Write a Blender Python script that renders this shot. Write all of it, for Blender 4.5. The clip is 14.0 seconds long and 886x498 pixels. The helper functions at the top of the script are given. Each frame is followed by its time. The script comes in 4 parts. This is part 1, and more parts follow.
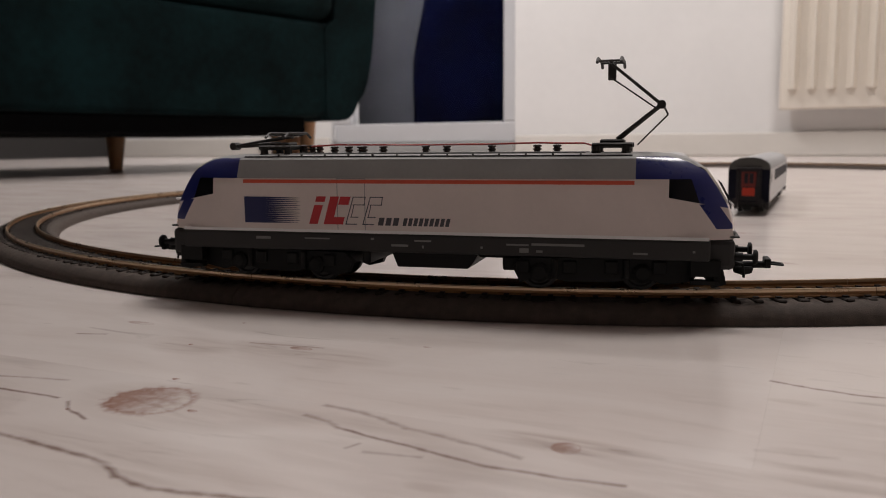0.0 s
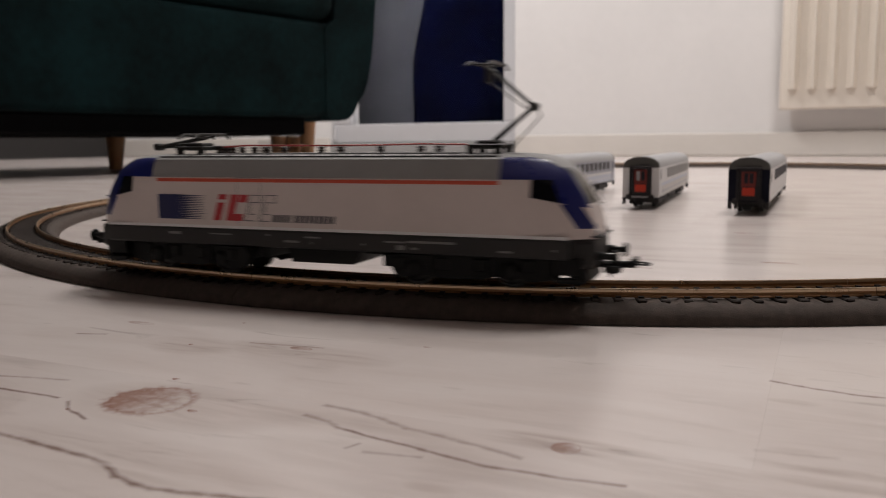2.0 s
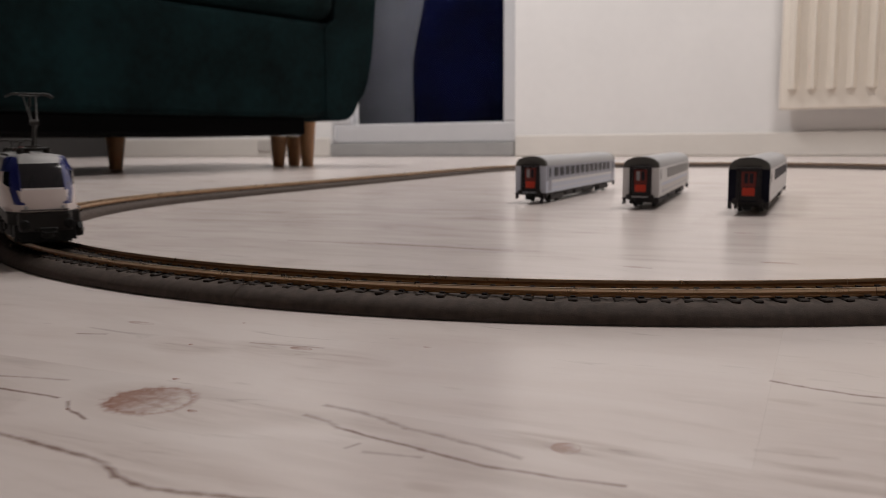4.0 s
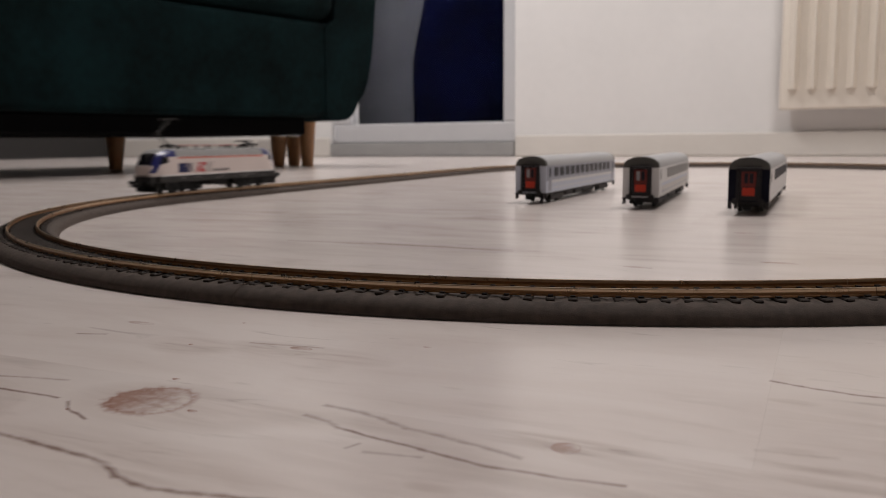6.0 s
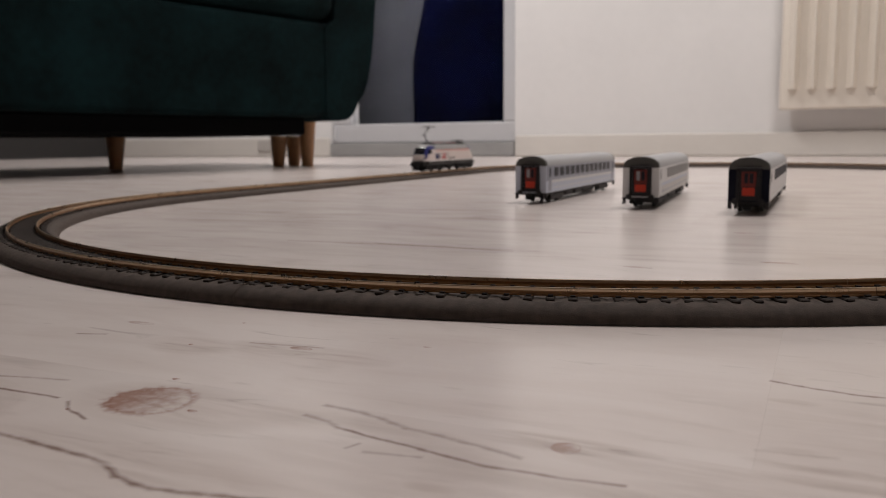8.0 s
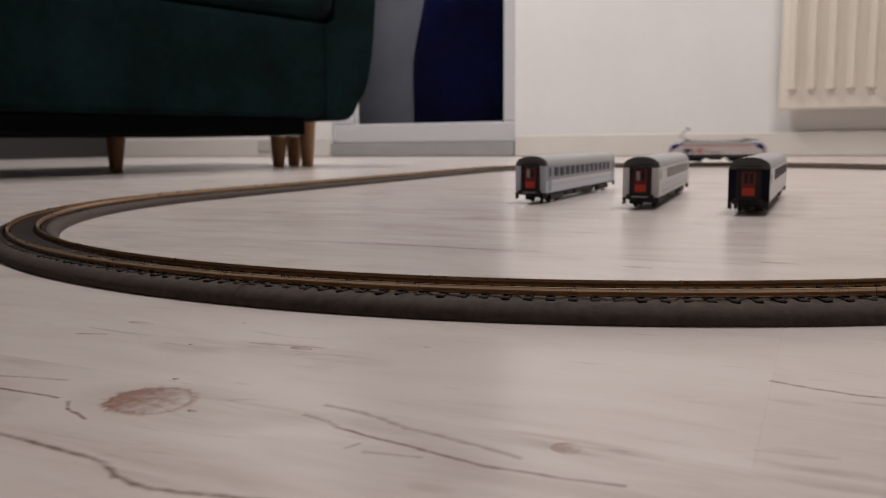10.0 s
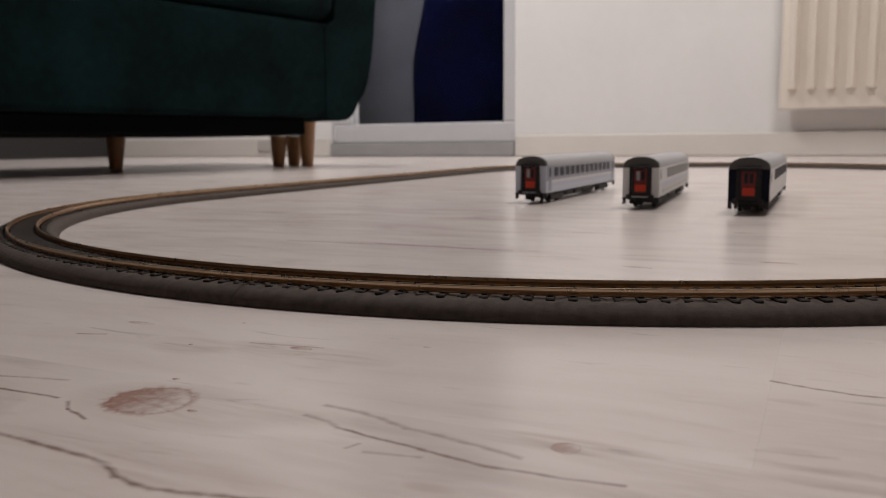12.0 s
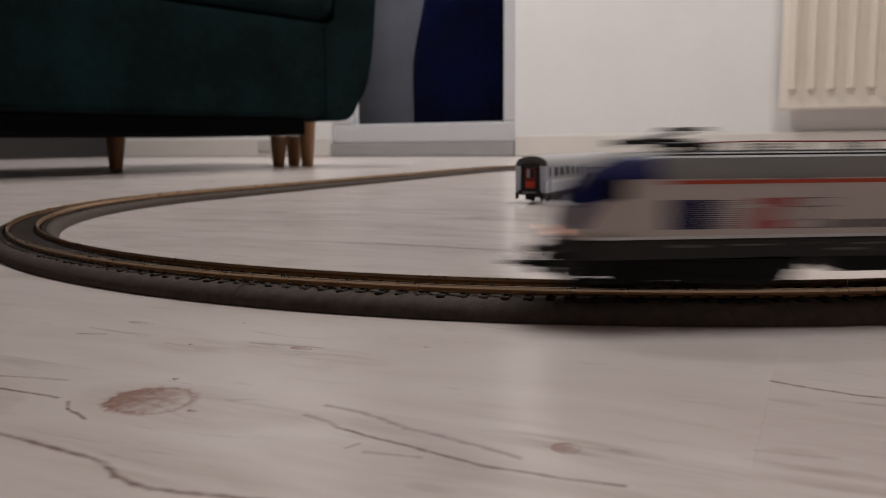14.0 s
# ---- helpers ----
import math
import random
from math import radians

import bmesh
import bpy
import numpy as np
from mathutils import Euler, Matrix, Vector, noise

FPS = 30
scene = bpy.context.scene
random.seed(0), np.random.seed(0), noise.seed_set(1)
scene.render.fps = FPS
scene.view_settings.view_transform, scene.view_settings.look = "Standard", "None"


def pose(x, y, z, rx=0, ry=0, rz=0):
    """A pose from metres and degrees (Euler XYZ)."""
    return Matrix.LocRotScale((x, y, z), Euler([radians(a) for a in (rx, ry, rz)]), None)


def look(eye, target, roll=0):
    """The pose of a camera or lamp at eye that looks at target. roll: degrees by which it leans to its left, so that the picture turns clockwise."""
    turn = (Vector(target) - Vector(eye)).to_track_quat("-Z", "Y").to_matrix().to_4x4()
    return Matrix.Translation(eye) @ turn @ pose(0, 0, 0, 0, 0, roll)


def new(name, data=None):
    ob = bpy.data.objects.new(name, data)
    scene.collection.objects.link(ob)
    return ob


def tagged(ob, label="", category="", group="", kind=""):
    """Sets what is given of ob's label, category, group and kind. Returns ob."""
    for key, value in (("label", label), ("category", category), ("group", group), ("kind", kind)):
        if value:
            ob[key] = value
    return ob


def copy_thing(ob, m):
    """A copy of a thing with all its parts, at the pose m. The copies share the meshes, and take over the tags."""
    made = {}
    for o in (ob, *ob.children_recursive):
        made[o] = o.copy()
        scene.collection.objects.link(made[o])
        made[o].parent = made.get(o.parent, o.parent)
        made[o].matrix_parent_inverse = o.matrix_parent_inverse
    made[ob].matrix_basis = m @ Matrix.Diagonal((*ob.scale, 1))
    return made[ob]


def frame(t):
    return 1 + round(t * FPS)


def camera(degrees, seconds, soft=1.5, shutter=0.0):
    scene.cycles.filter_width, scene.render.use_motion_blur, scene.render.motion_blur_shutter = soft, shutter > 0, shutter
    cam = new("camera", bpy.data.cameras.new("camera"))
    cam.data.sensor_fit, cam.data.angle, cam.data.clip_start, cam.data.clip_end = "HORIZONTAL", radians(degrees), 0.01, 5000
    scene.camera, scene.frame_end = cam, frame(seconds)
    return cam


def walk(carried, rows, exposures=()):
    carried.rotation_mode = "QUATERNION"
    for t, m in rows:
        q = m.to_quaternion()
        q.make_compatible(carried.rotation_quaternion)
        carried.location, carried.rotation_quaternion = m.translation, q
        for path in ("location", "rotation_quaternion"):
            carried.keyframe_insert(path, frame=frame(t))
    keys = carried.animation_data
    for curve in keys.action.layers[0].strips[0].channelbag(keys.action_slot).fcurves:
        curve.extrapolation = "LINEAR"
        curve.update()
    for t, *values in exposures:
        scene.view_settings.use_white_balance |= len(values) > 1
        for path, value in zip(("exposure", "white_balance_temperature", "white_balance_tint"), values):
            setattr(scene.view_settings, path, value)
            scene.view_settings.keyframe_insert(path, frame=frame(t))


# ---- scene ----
cam = camera(57.67, 14.0, soft=1.0, shutter=0.75)
EYE = (0.0, 0.0, 0.0617)
AIM = look(EYE, (0.0, 0.99131, 0.0617 - 0.13156), -0.53)
walk(cam, [(0.0, AIM), (14.0, AIM)], exposures=[(0.0, 0.0, 6500, 10), (1.7, 0.0, 6500, 10), (2.4, 0.05, 6500, 10), (3.2, -0.06, 6500, 10), (5.3, -0.14, 6500, 10), (13.5, -0.18, 6500, 10), (14.0, -0.26, 6500, 10)])
cam.data.dof.use_dof = True
cam.data.dof.focus_distance = 0.27
cam.data.dof.aperture_fstop = 26.0

# ---------------------------------------------------------------- light
world = bpy.data.worlds.new("world")
world.use_nodes = True
world.node_tree.nodes["Background"].inputs[0].default_value = (0.02, 0.025, 0.04, 1)
world.node_tree.nodes["Background"].inputs[1].default_value = 0.3
scene.world = world


def lamp(name, where, target, size, watts, colour):
    data = bpy.data.lights.new(name, "AREA")
    data.shape, data.size, data.energy, data.color = "DISK", size, watts, colour
    ob = new(name, data)
    ob.matrix_world = look(where, target)
    return ob


lamp("ceiling_lamp_light", (0.85, 1.00, 2.38), (0.85, 1.00, 0.0), 0.9, 35.0, (1.0, 0.95, 0.925))
# unseen fill lamp, added to brighten the back wall around the door
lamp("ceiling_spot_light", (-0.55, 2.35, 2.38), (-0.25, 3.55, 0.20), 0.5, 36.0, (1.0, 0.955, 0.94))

# ---------------------------------------------------------------- materials


def nodes_of(name):
    m = bpy.data.materials.new(name)
    m.use_nodes = True
    return m, m.node_tree.nodes, m.node_tree.links, m.node_tree.nodes["Principled BSDF"]


def material(name, colour, rough=0.5, metal=0.0, vary=0.12, scale=60.0, bump=0.0, bump_scale=400.0, coat=0.0, sheen=0.0, spec=0.5,
             glow=None, glow_strength=0.0):
    """A painted, moulded or woven surface, uneven at two scales."""
    m, n, l, p = nodes_of(name)
    geo = n.new("ShaderNodeTexCoord")
    big, small = n.new("ShaderNodeTexNoise"), n.new("ShaderNodeTexNoise")
    big.inputs["Scale"].default_value, small.inputs["Scale"].default_value = scale, scale * 9
    big.inputs["Detail"].default_value, small.inputs["Detail"].default_value = 3, 4
    add = n.new("ShaderNodeMath")
    add.operation = "MULTIPLY_ADD"
    add.inputs[1].default_value = 0.5
    l.new(geo.outputs["Object"], big.inputs["Vector"])
    l.new(geo.outputs["Object"], small.inputs["Vector"])
    l.new(small.outputs["Fac"], add.inputs[0])
    l.new(big.outputs["Fac"], add.inputs[2])
    ramp = n.new("ShaderNodeValToRGB")
    ramp.color_ramp.elements[0].position, ramp.color_ramp.elements[1].position = 0.45, 1.05
    ramp.color_ramp.elements[0].color = (*[c * (1 - vary) for c in colour], 1)
    ramp.color_ramp.elements[1].color = (*[min(1, c * (1 + vary)) for c in colour], 1)
    l.new(add.outputs[0], ramp.inputs[0])
    l.new(ramp.outputs[0], p.inputs["Base Color"])
    rr = n.new("ShaderNodeMapRange")
    rr.inputs[1].default_value, rr.inputs[2].default_value = 0.4, 1.1
    rr.inputs[3].default_value, rr.inputs[4].default_value = max(0.03, rough - 0.07), min(1, rough + 0.09)
    l.new(add.outputs[0], rr.inputs[0])
    l.new(rr.outputs[0], p.inputs["Roughness"])
    p.inputs["Metallic"].default_value = metal
    p.inputs["Coat Weight"].default_value = coat
    p.inputs["Sheen Weight"].default_value = sheen
    p.inputs["Specular IOR Level"].default_value = spec
    if bump:
        grain, b = n.new("ShaderNodeTexNoise"), n.new("ShaderNodeBump")
        grain.inputs["Scale"].default_value, grain.inputs["Detail"].default_value = bump_scale, 5
        l.new(geo.outputs["Object"], grain.inputs["Vector"])
        l.new(grain.outputs["Fac"], b.inputs["Height"])
        b.inputs["Strength"].default_value, b.inputs["Distance"].default_value = 0.6, bump
        l.new(b.outputs[0], p.inputs["Normal"])
    if glow:
        p.inputs["Emission Color"].default_value = (*glow, 1)
        p.inputs["Emission Strength"].default_value = glow_strength
    return m


def glass(name, colour=(1, 1, 1), rough=0.02):
    m, n, l, p = nodes_of(name)
    p.inputs["Base Color"].default_value = (*colour, 1)
    p.inputs["Transmission Weight"].default_value = 1.0
    p.inputs["Roughness"].default_value = rough
    p.inputs["IOR"].default_value = 1.45
    return m


GRAIN_TURN = math.atan2(-0.427, 0.904)
FLOOR_O = Vector((0.084, 0.200, 0.0))
FLOOR_U = Vector((0.904, -0.427, 0.0)).normalized()
FLOOR_V = Vector((0.427, 0.904, 0.0)).normalized()


def floor_at(u, v, z=0.0):
    """World place of floor coordinates: u along the boards, v across them."""
    return FLOOR_O + FLOOR_U * u + FLOOR_V * v + Vector((0, 0, z))


# printed knots of the boards: u, v, half length, half width, darkness
KNOTS = [(-0.1360, -0.0757, 0.0114, 0.0105, 0.80), (-0.0350, -0.0647, 0.0030, 0.0032, 0.70), (-0.1312, -0.0196, 0.0040, 0.0016, 0.65), (-0.2039, -0.0127, 0.0060, 0.0018, 0.4),
         (-0.1438, -0.0596, 0.0013, 0.0008, 1.0), (-0.1704, 0.0015, 0.0007, 0.0006, 1.0), (-0.1658, -0.0291, 0.0010, 0.0006, 0.9), (-0.1215, -0.0776, 0.0015, 0.0008, 0.9),
         (-0.0968, -0.0033, 0.0014, 0.0006, 0.7), (-0.1495, -0.0882, 0.0006, 0.0006, 0.9), (-0.008, 0.216, 0.0085, 0.0022, 0.55), (-0.071, 0.177, 0.007, 0.0016, 0.5),
         (-0.035, 0.349, 0.008, 0.0025, 0.5), (-0.52, 0.22, 0.012, 0.005, 0.5), (0.42, 0.55, 0.014, 0.006, 0.6)]
# soft brownish smears of the print: u, v, half length, half width, strength
SMEARS = [(-0.036, -0.0635, 0.022, 0.0055, 0.95), (-0.074, -0.0690, 0.020, 0.0040, 0.75), (-0.078, -0.0880, 0.020, 0.010, 0.28), (0.009, -0.0490, 0.010, 0.0035, 0.75), (0.016, -0.0560, 0.020, 0.0030, 0.85),
          (0.016, -0.0630, 0.018, 0.0035, 0.75), (0.006, -0.0155, 0.008, 0.0030, 0.60), (0.045, -0.035, 0.060, 0.040, 0.45), (-0.128, -0.0760, 0.034, 0.016, 0.55), (-0.052, -0.0930, 0.006, 0.0025, 0.6),
          (-0.128, -0.0240, 0.034, 0.010, 0.60), (-0.165, -0.0300, 0.020, 0.010, 0.5), (-0.100, -0.0700, 0.016, 0.004, 0.6), (-0.19, 0.21, 0.10, 0.012, 0.4), (-0.11, -0.105, 0.06, 0.012, 0.5),
          (-0.010, -0.0680, 0.030, 0.0055, 0.7), (0.000, -0.0760, 0.024, 0.004, 0.6), (-0.045, -0.0530, 0.036, 0.0035, 0.35)]
# printed dark grain lines: points u, v along the line, half width, darkness
LINES = [([(-0.2377, 0.2132), (-0.1905, 0.2113), (-0.1487, 0.2089)], 0.0005, 0.7), ([(-0.0748, 0.1739), (-0.0648, 0.1760)], 0.0005, 0.6), ([(-0.0163, 0.2173), (-0.0031, 0.2184)], 0.0006, 0.6),
         ([(-0.180, -0.1052), (-0.1492, -0.1063), (-0.1271, -0.1074), (-0.1194, -0.1079), (-0.1136, -0.1096), (-0.1084, -0.1123), (-0.1027, -0.1137), (-0.0976, -0.1140), (-0.0907, -0.1128), (-0.070, -0.108)], 0.00042, 0.85),
         ([(-0.200, -0.0850), (-0.1793, -0.0843), (-0.1696, -0.0837), (-0.1594, -0.0837)], 0.00030, 0.9), ([(-0.1542, -0.0847), (-0.1495, -0.0882), (-0.1399, -0.0921)], 0.00026, 0.85),
         ([(-0.200, -0.0785), (-0.1797, -0.0741), (-0.1695, -0.0719)], 0.00035, 0.5), ([(-0.0948, -0.0693), (-0.0875, -0.0711), (-0.0838, -0.0734)], 0.00040, 0.5),
         ([(-0.0838, -0.0734), (-0.0755, -0.0753), (-0.0607, -0.0780), (-0.0478, -0.0795), (-0.0309, -0.0795), (-0.0208, -0.0782)], 0.00032, 0.85),
         ([(-0.0944, -0.0618), (-0.0845, -0.0627), (-0.0774, -0.0646), (-0.0701, -0.0677), (-0.0514, -0.0709), (-0.0420, -0.0733)], 0.00045, 0.5),
         ([(0.0004, 0.0005), (0.0072, -0.0015), (0.0173, -0.0031), (0.0400, -0.0030)], 0.00035, 0.8), ([(0.0004, -0.0505), (0.0144, -0.0489)], 0.0004, 0.35),
         ([(-0.150, -0.0200), (-0.126, -0.0165)], 0.0003, 0.45), ([(-0.2110, -0.0325), (-0.2020, -0.0300)], 0.0004, 0.6), ([(-0.300, 0.2060), (-0.150, 0.2140)], 0.0006, 0.5),
         ([(-0.0765, -0.0830), (-0.0750, -0.0800)], 0.00022, 0.5), ([(-0.0721, -0.0834), (-0.0603, -0.0814)], 0.0003, 0.4)]
CRACKS = []
for pts, w, dark in LINES:
    for a, b in zip(pts, pts[1:]):
        ln = math.dist(a, b)
        CRACKS.append((*a, (b[0] - a[0]) / ln, (b[1] - a[1]) / ln, ln, w * 2.9, dark * 0.95))


def maths(n, l):
    """A short way to write math nodes of one node tree."""
    def math_node(op, a, b=None, c=None, clamp=False):
        k = n.new("ShaderNodeMath")
        k.operation, k.use_clamp = op, clamp
        for i, v in enumerate((a, b, c)):
            if v is None:
                continue
            if isinstance(v, (int, float)):
                k.inputs[i].default_value = v
            else:
                l.new(v, k.inputs[i])
        return k.outputs[0]
    return math_node


def print_group(name, sockets, build):
    """A node group that adds one mark of the print to those before it."""
    tree = bpy.data.node_groups.new(name, "ShaderNodeTree")
    for key in ("u", "v", "before", *sockets):
        tree.interface.new_socket(name=key, in_out="INPUT", socket_type="NodeSocketFloat")
    tree.interface.new_socket(name="mark", in_out="OUTPUT", socket_type="NodeSocketFloat")
    start, end = tree.nodes.new("NodeGroupInput"), tree.nodes.new("NodeGroupOutput")
    m = maths(tree.nodes, tree.links)
    i = {o.name: o for o in start.outputs if o.name}
    tree.links.new(m("MAXIMUM", i["before"], build(m, i)), end.inputs[0])
    return tree


def smear_mark(m, i):
    du = m("DIVIDE", m("SUBTRACT", i["u"], i["su"]), i["a"])
    dv = m("DIVIDE", m("SUBTRACT", i["v"], i["sv"]), i["b"])
    d = m("ADD", m("MULTIPLY", du, du), m("MULTIPLY", dv, dv))
    return m("MULTIPLY", m("SUBTRACT", 1.0, d, clamp=True), i["strong"])


def knot_mark(m, i):
    du = m("DIVIDE", m("SUBTRACT", i["u"], i["ku"]), i["a"])
    dv = m("DIVIDE", m("SUBTRACT", i["v"], i["kv"]), i["b"])
    d = m("ADD", m("SQRT", m("ADD", m("MULTIPLY", du, du), m("MULTIPLY", dv, dv))), m("MULTIPLY", m("SUBTRACT", i["blot"], 0.5), 0.55))
    fill = m("MULTIPLY_ADD", m("SUBTRACT", i["blot"], m("MULTIPLY", du, 0.34)), 1.7, -0.25, clamp=True)
    inside = m("MULTIPLY", m("MULTIPLY", m("SUBTRACT", 1.12, d, clamp=True), 3.2, clamp=True), fill)
    rim = m("SUBTRACT", 1.0, m("MULTIPLY", m("ABSOLUTE", m("SUBTRACT", d, 0.93)), 9.0), clamp=True)
    return m("MULTIPLY", m("ADD", m("MULTIPLY", inside, 1.05), m("MULTIPLY", rim, i["blot"])), i["dark"], clamp=True)


def line_mark(m, i):
    ru, rv = m("SUBTRACT", i["u"], i["cu"]), m("SUBTRACT", i["v"], i["cv"])
    along = m("ADD", m("MULTIPLY", ru, i["du"]), m("MULTIPLY", rv, i["dv"]))
    across = m("ABSOLUTE", m("SUBTRACT", m("MULTIPLY", rv, i["du"]), m("MULTIPLY", ru, i["dv"])))
    past = m("MAXIMUM", m("MULTIPLY", along, -1.0), m("SUBTRACT", along, i["ln"]))
    reach = m("MAXIMUM", across, past)
    line = m("SUBTRACT", 1.0, m("ADD", m("DIVIDE", reach, i["w"]), m("MULTIPLY", m("SUBTRACT", i["blot"], 0.5), 1.3)), clamp=True)
    return m("MULTIPLY", m("MULTIPLY", line, i["dark"]), m("MULTIPLY_ADD", i["grain"], 3.2, -0.55, clamp=True))


def floor_material():
    m, n, l, p = nodes_of("white_washed_oak_laminate")
    math_node = maths(n, l)

    def marks(tree, rows, keys, **shared):
        before = None
        for row in rows:
            k = n.new("ShaderNodeGroup")
            k.node_tree = tree
            for key, value in zip(keys, row):
                k.inputs[key].default_value = value
            for key, socket in shared.items():
                l.new(socket, k.inputs[key])
            if before is not None:
                l.new(before, k.inputs["before"])
            before = k.outputs[0]
        return before

    geo = n.new("ShaderNodeNewGeometry")
    rnd = n.new("ShaderNodeObjectInfo")
    off = n.new("ShaderNodeVectorMath")
    off.operation = "SUBTRACT"
    l.new(geo.outputs["Position"], off.inputs[0])
    off.inputs[1].default_value = FLOOR_O
    turn = n.new("ShaderNodeVectorRotate")
    turn.rotation_type = "Z_AXIS"
    turn.inputs["Angle"].default_value = -GRAIN_TURN
    l.new(off.outputs[0], turn.inputs["Vector"])
    # a wandering of the grain, so that printed lines are not ruled
    wob = n.new("ShaderNodeTexNoise")
    wob.inputs["Scale"].default_value, wob.inputs["Detail"].default_value = 70, 2
    l.new(turn.outputs[0], wob.inputs["Vector"])
    wsep = n.new("ShaderNodeSeparateColor")
    l.new(wob.outputs["Color"], wsep.inputs[0])
    sep = n.new("ShaderNodeSeparateXYZ")
    l.new(turn.outputs[0], sep.inputs[0])
    u0, v0 = sep.outputs[0], sep.outputs[1]
    v = math_node("ADD", v0, math_node("MULTIPLY", math_node("SUBTRACT", wsep.outputs[0], 0.5), 0.0020))
    u = math_node("ADD", u0, math_node("MULTIPLY", math_node("SUBTRACT", wsep.outputs[1], 0.5), 0.0025))

    # long grain, shifted from board to board
    shift = n.new("ShaderNodeCombineXYZ")
    l.new(math_node("MULTIPLY", rnd.outputs["Random"], 37.0), shift.inputs[2])
    grains = []
    for sx, sy, detail in ((9.0, 30.0, 6), (30.0, 190.0, 5), (11.0, 19.0, 5)):
        comb, addv, tex = n.new("ShaderNodeCombineXYZ"), n.new("ShaderNodeVectorMath"), n.new("ShaderNodeTexNoise")
        l.new(math_node("MULTIPLY", u, sx), comb.inputs[0])
        l.new(math_node("MULTIPLY", v, sy), comb.inputs[1])
        l.new(comb.outputs[0], addv.inputs[0])
        l.new(shift.outputs[0], addv.inputs[1])
        l.new(addv.outputs[0], tex.inputs["Vector"])
        tex.inputs["Scale"].default_value, tex.inputs["Detail"].default_value = 1.0, detail
        tex.inputs["Distortion"].default_value = 1.1
        grains.append(tex.outputs["Fac"])
    mixed = math_node("ADD", math_node("MULTIPLY", grains[0], 0.5), math_node("ADD", math_node("MULTIPLY", grains[1], 0.14), math_node("MULTIPLY", grains[2], 0.36)))
    ramp = n.new("ShaderNodeValToRGB")
    e = ramp.color_ramp.elements
    e[0].position, e[0].color = 0.26, (0.50, 0.425, 0.39, 1)
    e[1].position, e[1].color = 0.56, (0.735, 0.665, 0.632, 1)
    mid = ramp.color_ramp.elements.new(0.44)
    mid.color = (0.700, 0.622, 0.587, 1)
    l.new(mixed, ramp.inputs[0])

    # a fine even blotch that frays the edges of the print
    blot = n.new("ShaderNodeTexNoise")
    blot.inputs["Scale"].default_value, blot.inputs["Detail"].default_value = 330, 6
    l.new(turn.outputs[0], blot.inputs["Vector"])
    smears = marks(print_group("smear_mark", ("su", "sv", "a", "b", "strong"), smear_mark), SMEARS, ("su", "sv", "a", "b", "strong"), u=u, v=v)
    streak = math_node("MULTIPLY_ADD", math_node("ADD", math_node("MULTIPLY", grains[0], 0.6), math_node("MULTIPLY", grains[1], 0.5)), 4.2, -1.75, clamp=True)
    smears = math_node("MULTIPLY", smears, streak)
    # knots: darker brown ovals with a rim
    knots = marks(print_group("knot_mark", ("ku", "kv", "a", "b", "dark", "blot"), knot_mark), KNOTS, ("ku", "kv", "a", "b", "dark"), u=u, v=v, blot=blot.outputs["Fac"])
    cracks = marks(print_group("line_mark", ("cu", "cv", "du", "dv", "ln", "w", "dark", "blot", "grain"), line_mark), CRACKS, ("cu", "cv", "du", "dv", "ln", "w", "dark"), u=u, v=v, blot=blot.outputs["Fac"], grain=grains[1])
    # fine short fissures scattered over all the boards
    fis = n.new("ShaderNodeMapRange")
    fis.inputs[1].default_value, fis.inputs[2].default_value = 0.60, 0.68
    l.new(grains[1], fis.inputs[0])
    patch = n.new("ShaderNodeMapRange")
    patch.inputs[1].default_value, patch.inputs[2].default_value = 0.54, 0.64
    l.new(grains[2], patch.inputs[0])
    fine = math_node("MULTIPLY", math_node("MULTIPLY", fis.outputs[0], patch.outputs[0]), 0.3, clamp=True)

    mix1, mix2, mix3 = n.new("ShaderNodeMix"), n.new("ShaderNodeMix"), n.new("ShaderNodeMix")
    for k in (mix1, mix2, mix3):
        k.data_type = "RGBA"
    l.new(knots, mix1.inputs[0])
    mix0 = n.new("ShaderNodeMix")
    mix0.data_type = "RGBA"
    l.new(smears, mix0.inputs[0])
    l.new(ramp.outputs[0], mix0.inputs[6])
    mix0.inputs[7].default_value = (0.36, 0.265, 0.225, 1)
    l.new(mix0.outputs[2], mix1.inputs[6])
    mix1.inputs[7].default_value = (0.30, 0.150, 0.108, 1)
    l.new(cracks, mix2.inputs[0])
    l.new(mix1.outputs[2], mix2.inputs[6])
    mix2.inputs[7].default_value = (0.17, 0.09, 0.065, 1)
    l.new(fine, mix3.inputs[0])
    l.new(mix2.outputs[2], mix3.inputs[6])
    mix3.inputs[7].default_value = (0.25, 0.19, 0.16, 1)
    tone = n.new("ShaderNodeHueSaturation")
    l.new(mix3.outputs[2], tone.inputs["Color"])
    l.new(math_node("MULTIPLY_ADD", rnd.outputs["Random"], 0.03, 0.975), tone.inputs["Value"])
    l.new(tone.outputs[0], p.inputs["Base Color"])
    l.new(math_node("MULTIPLY_ADD", grains[0], 0.12, 0.18), p.inputs["Roughness"])
    b = n.new("ShaderNodeBump")
    b.inputs["Strength"].default_value, b.inputs["Distance"].default_value = 0.06, 0.0002
    l.new(mixed, b.inputs["Height"])
    l.new(b.outputs[0], p.inputs["Normal"])
    return m


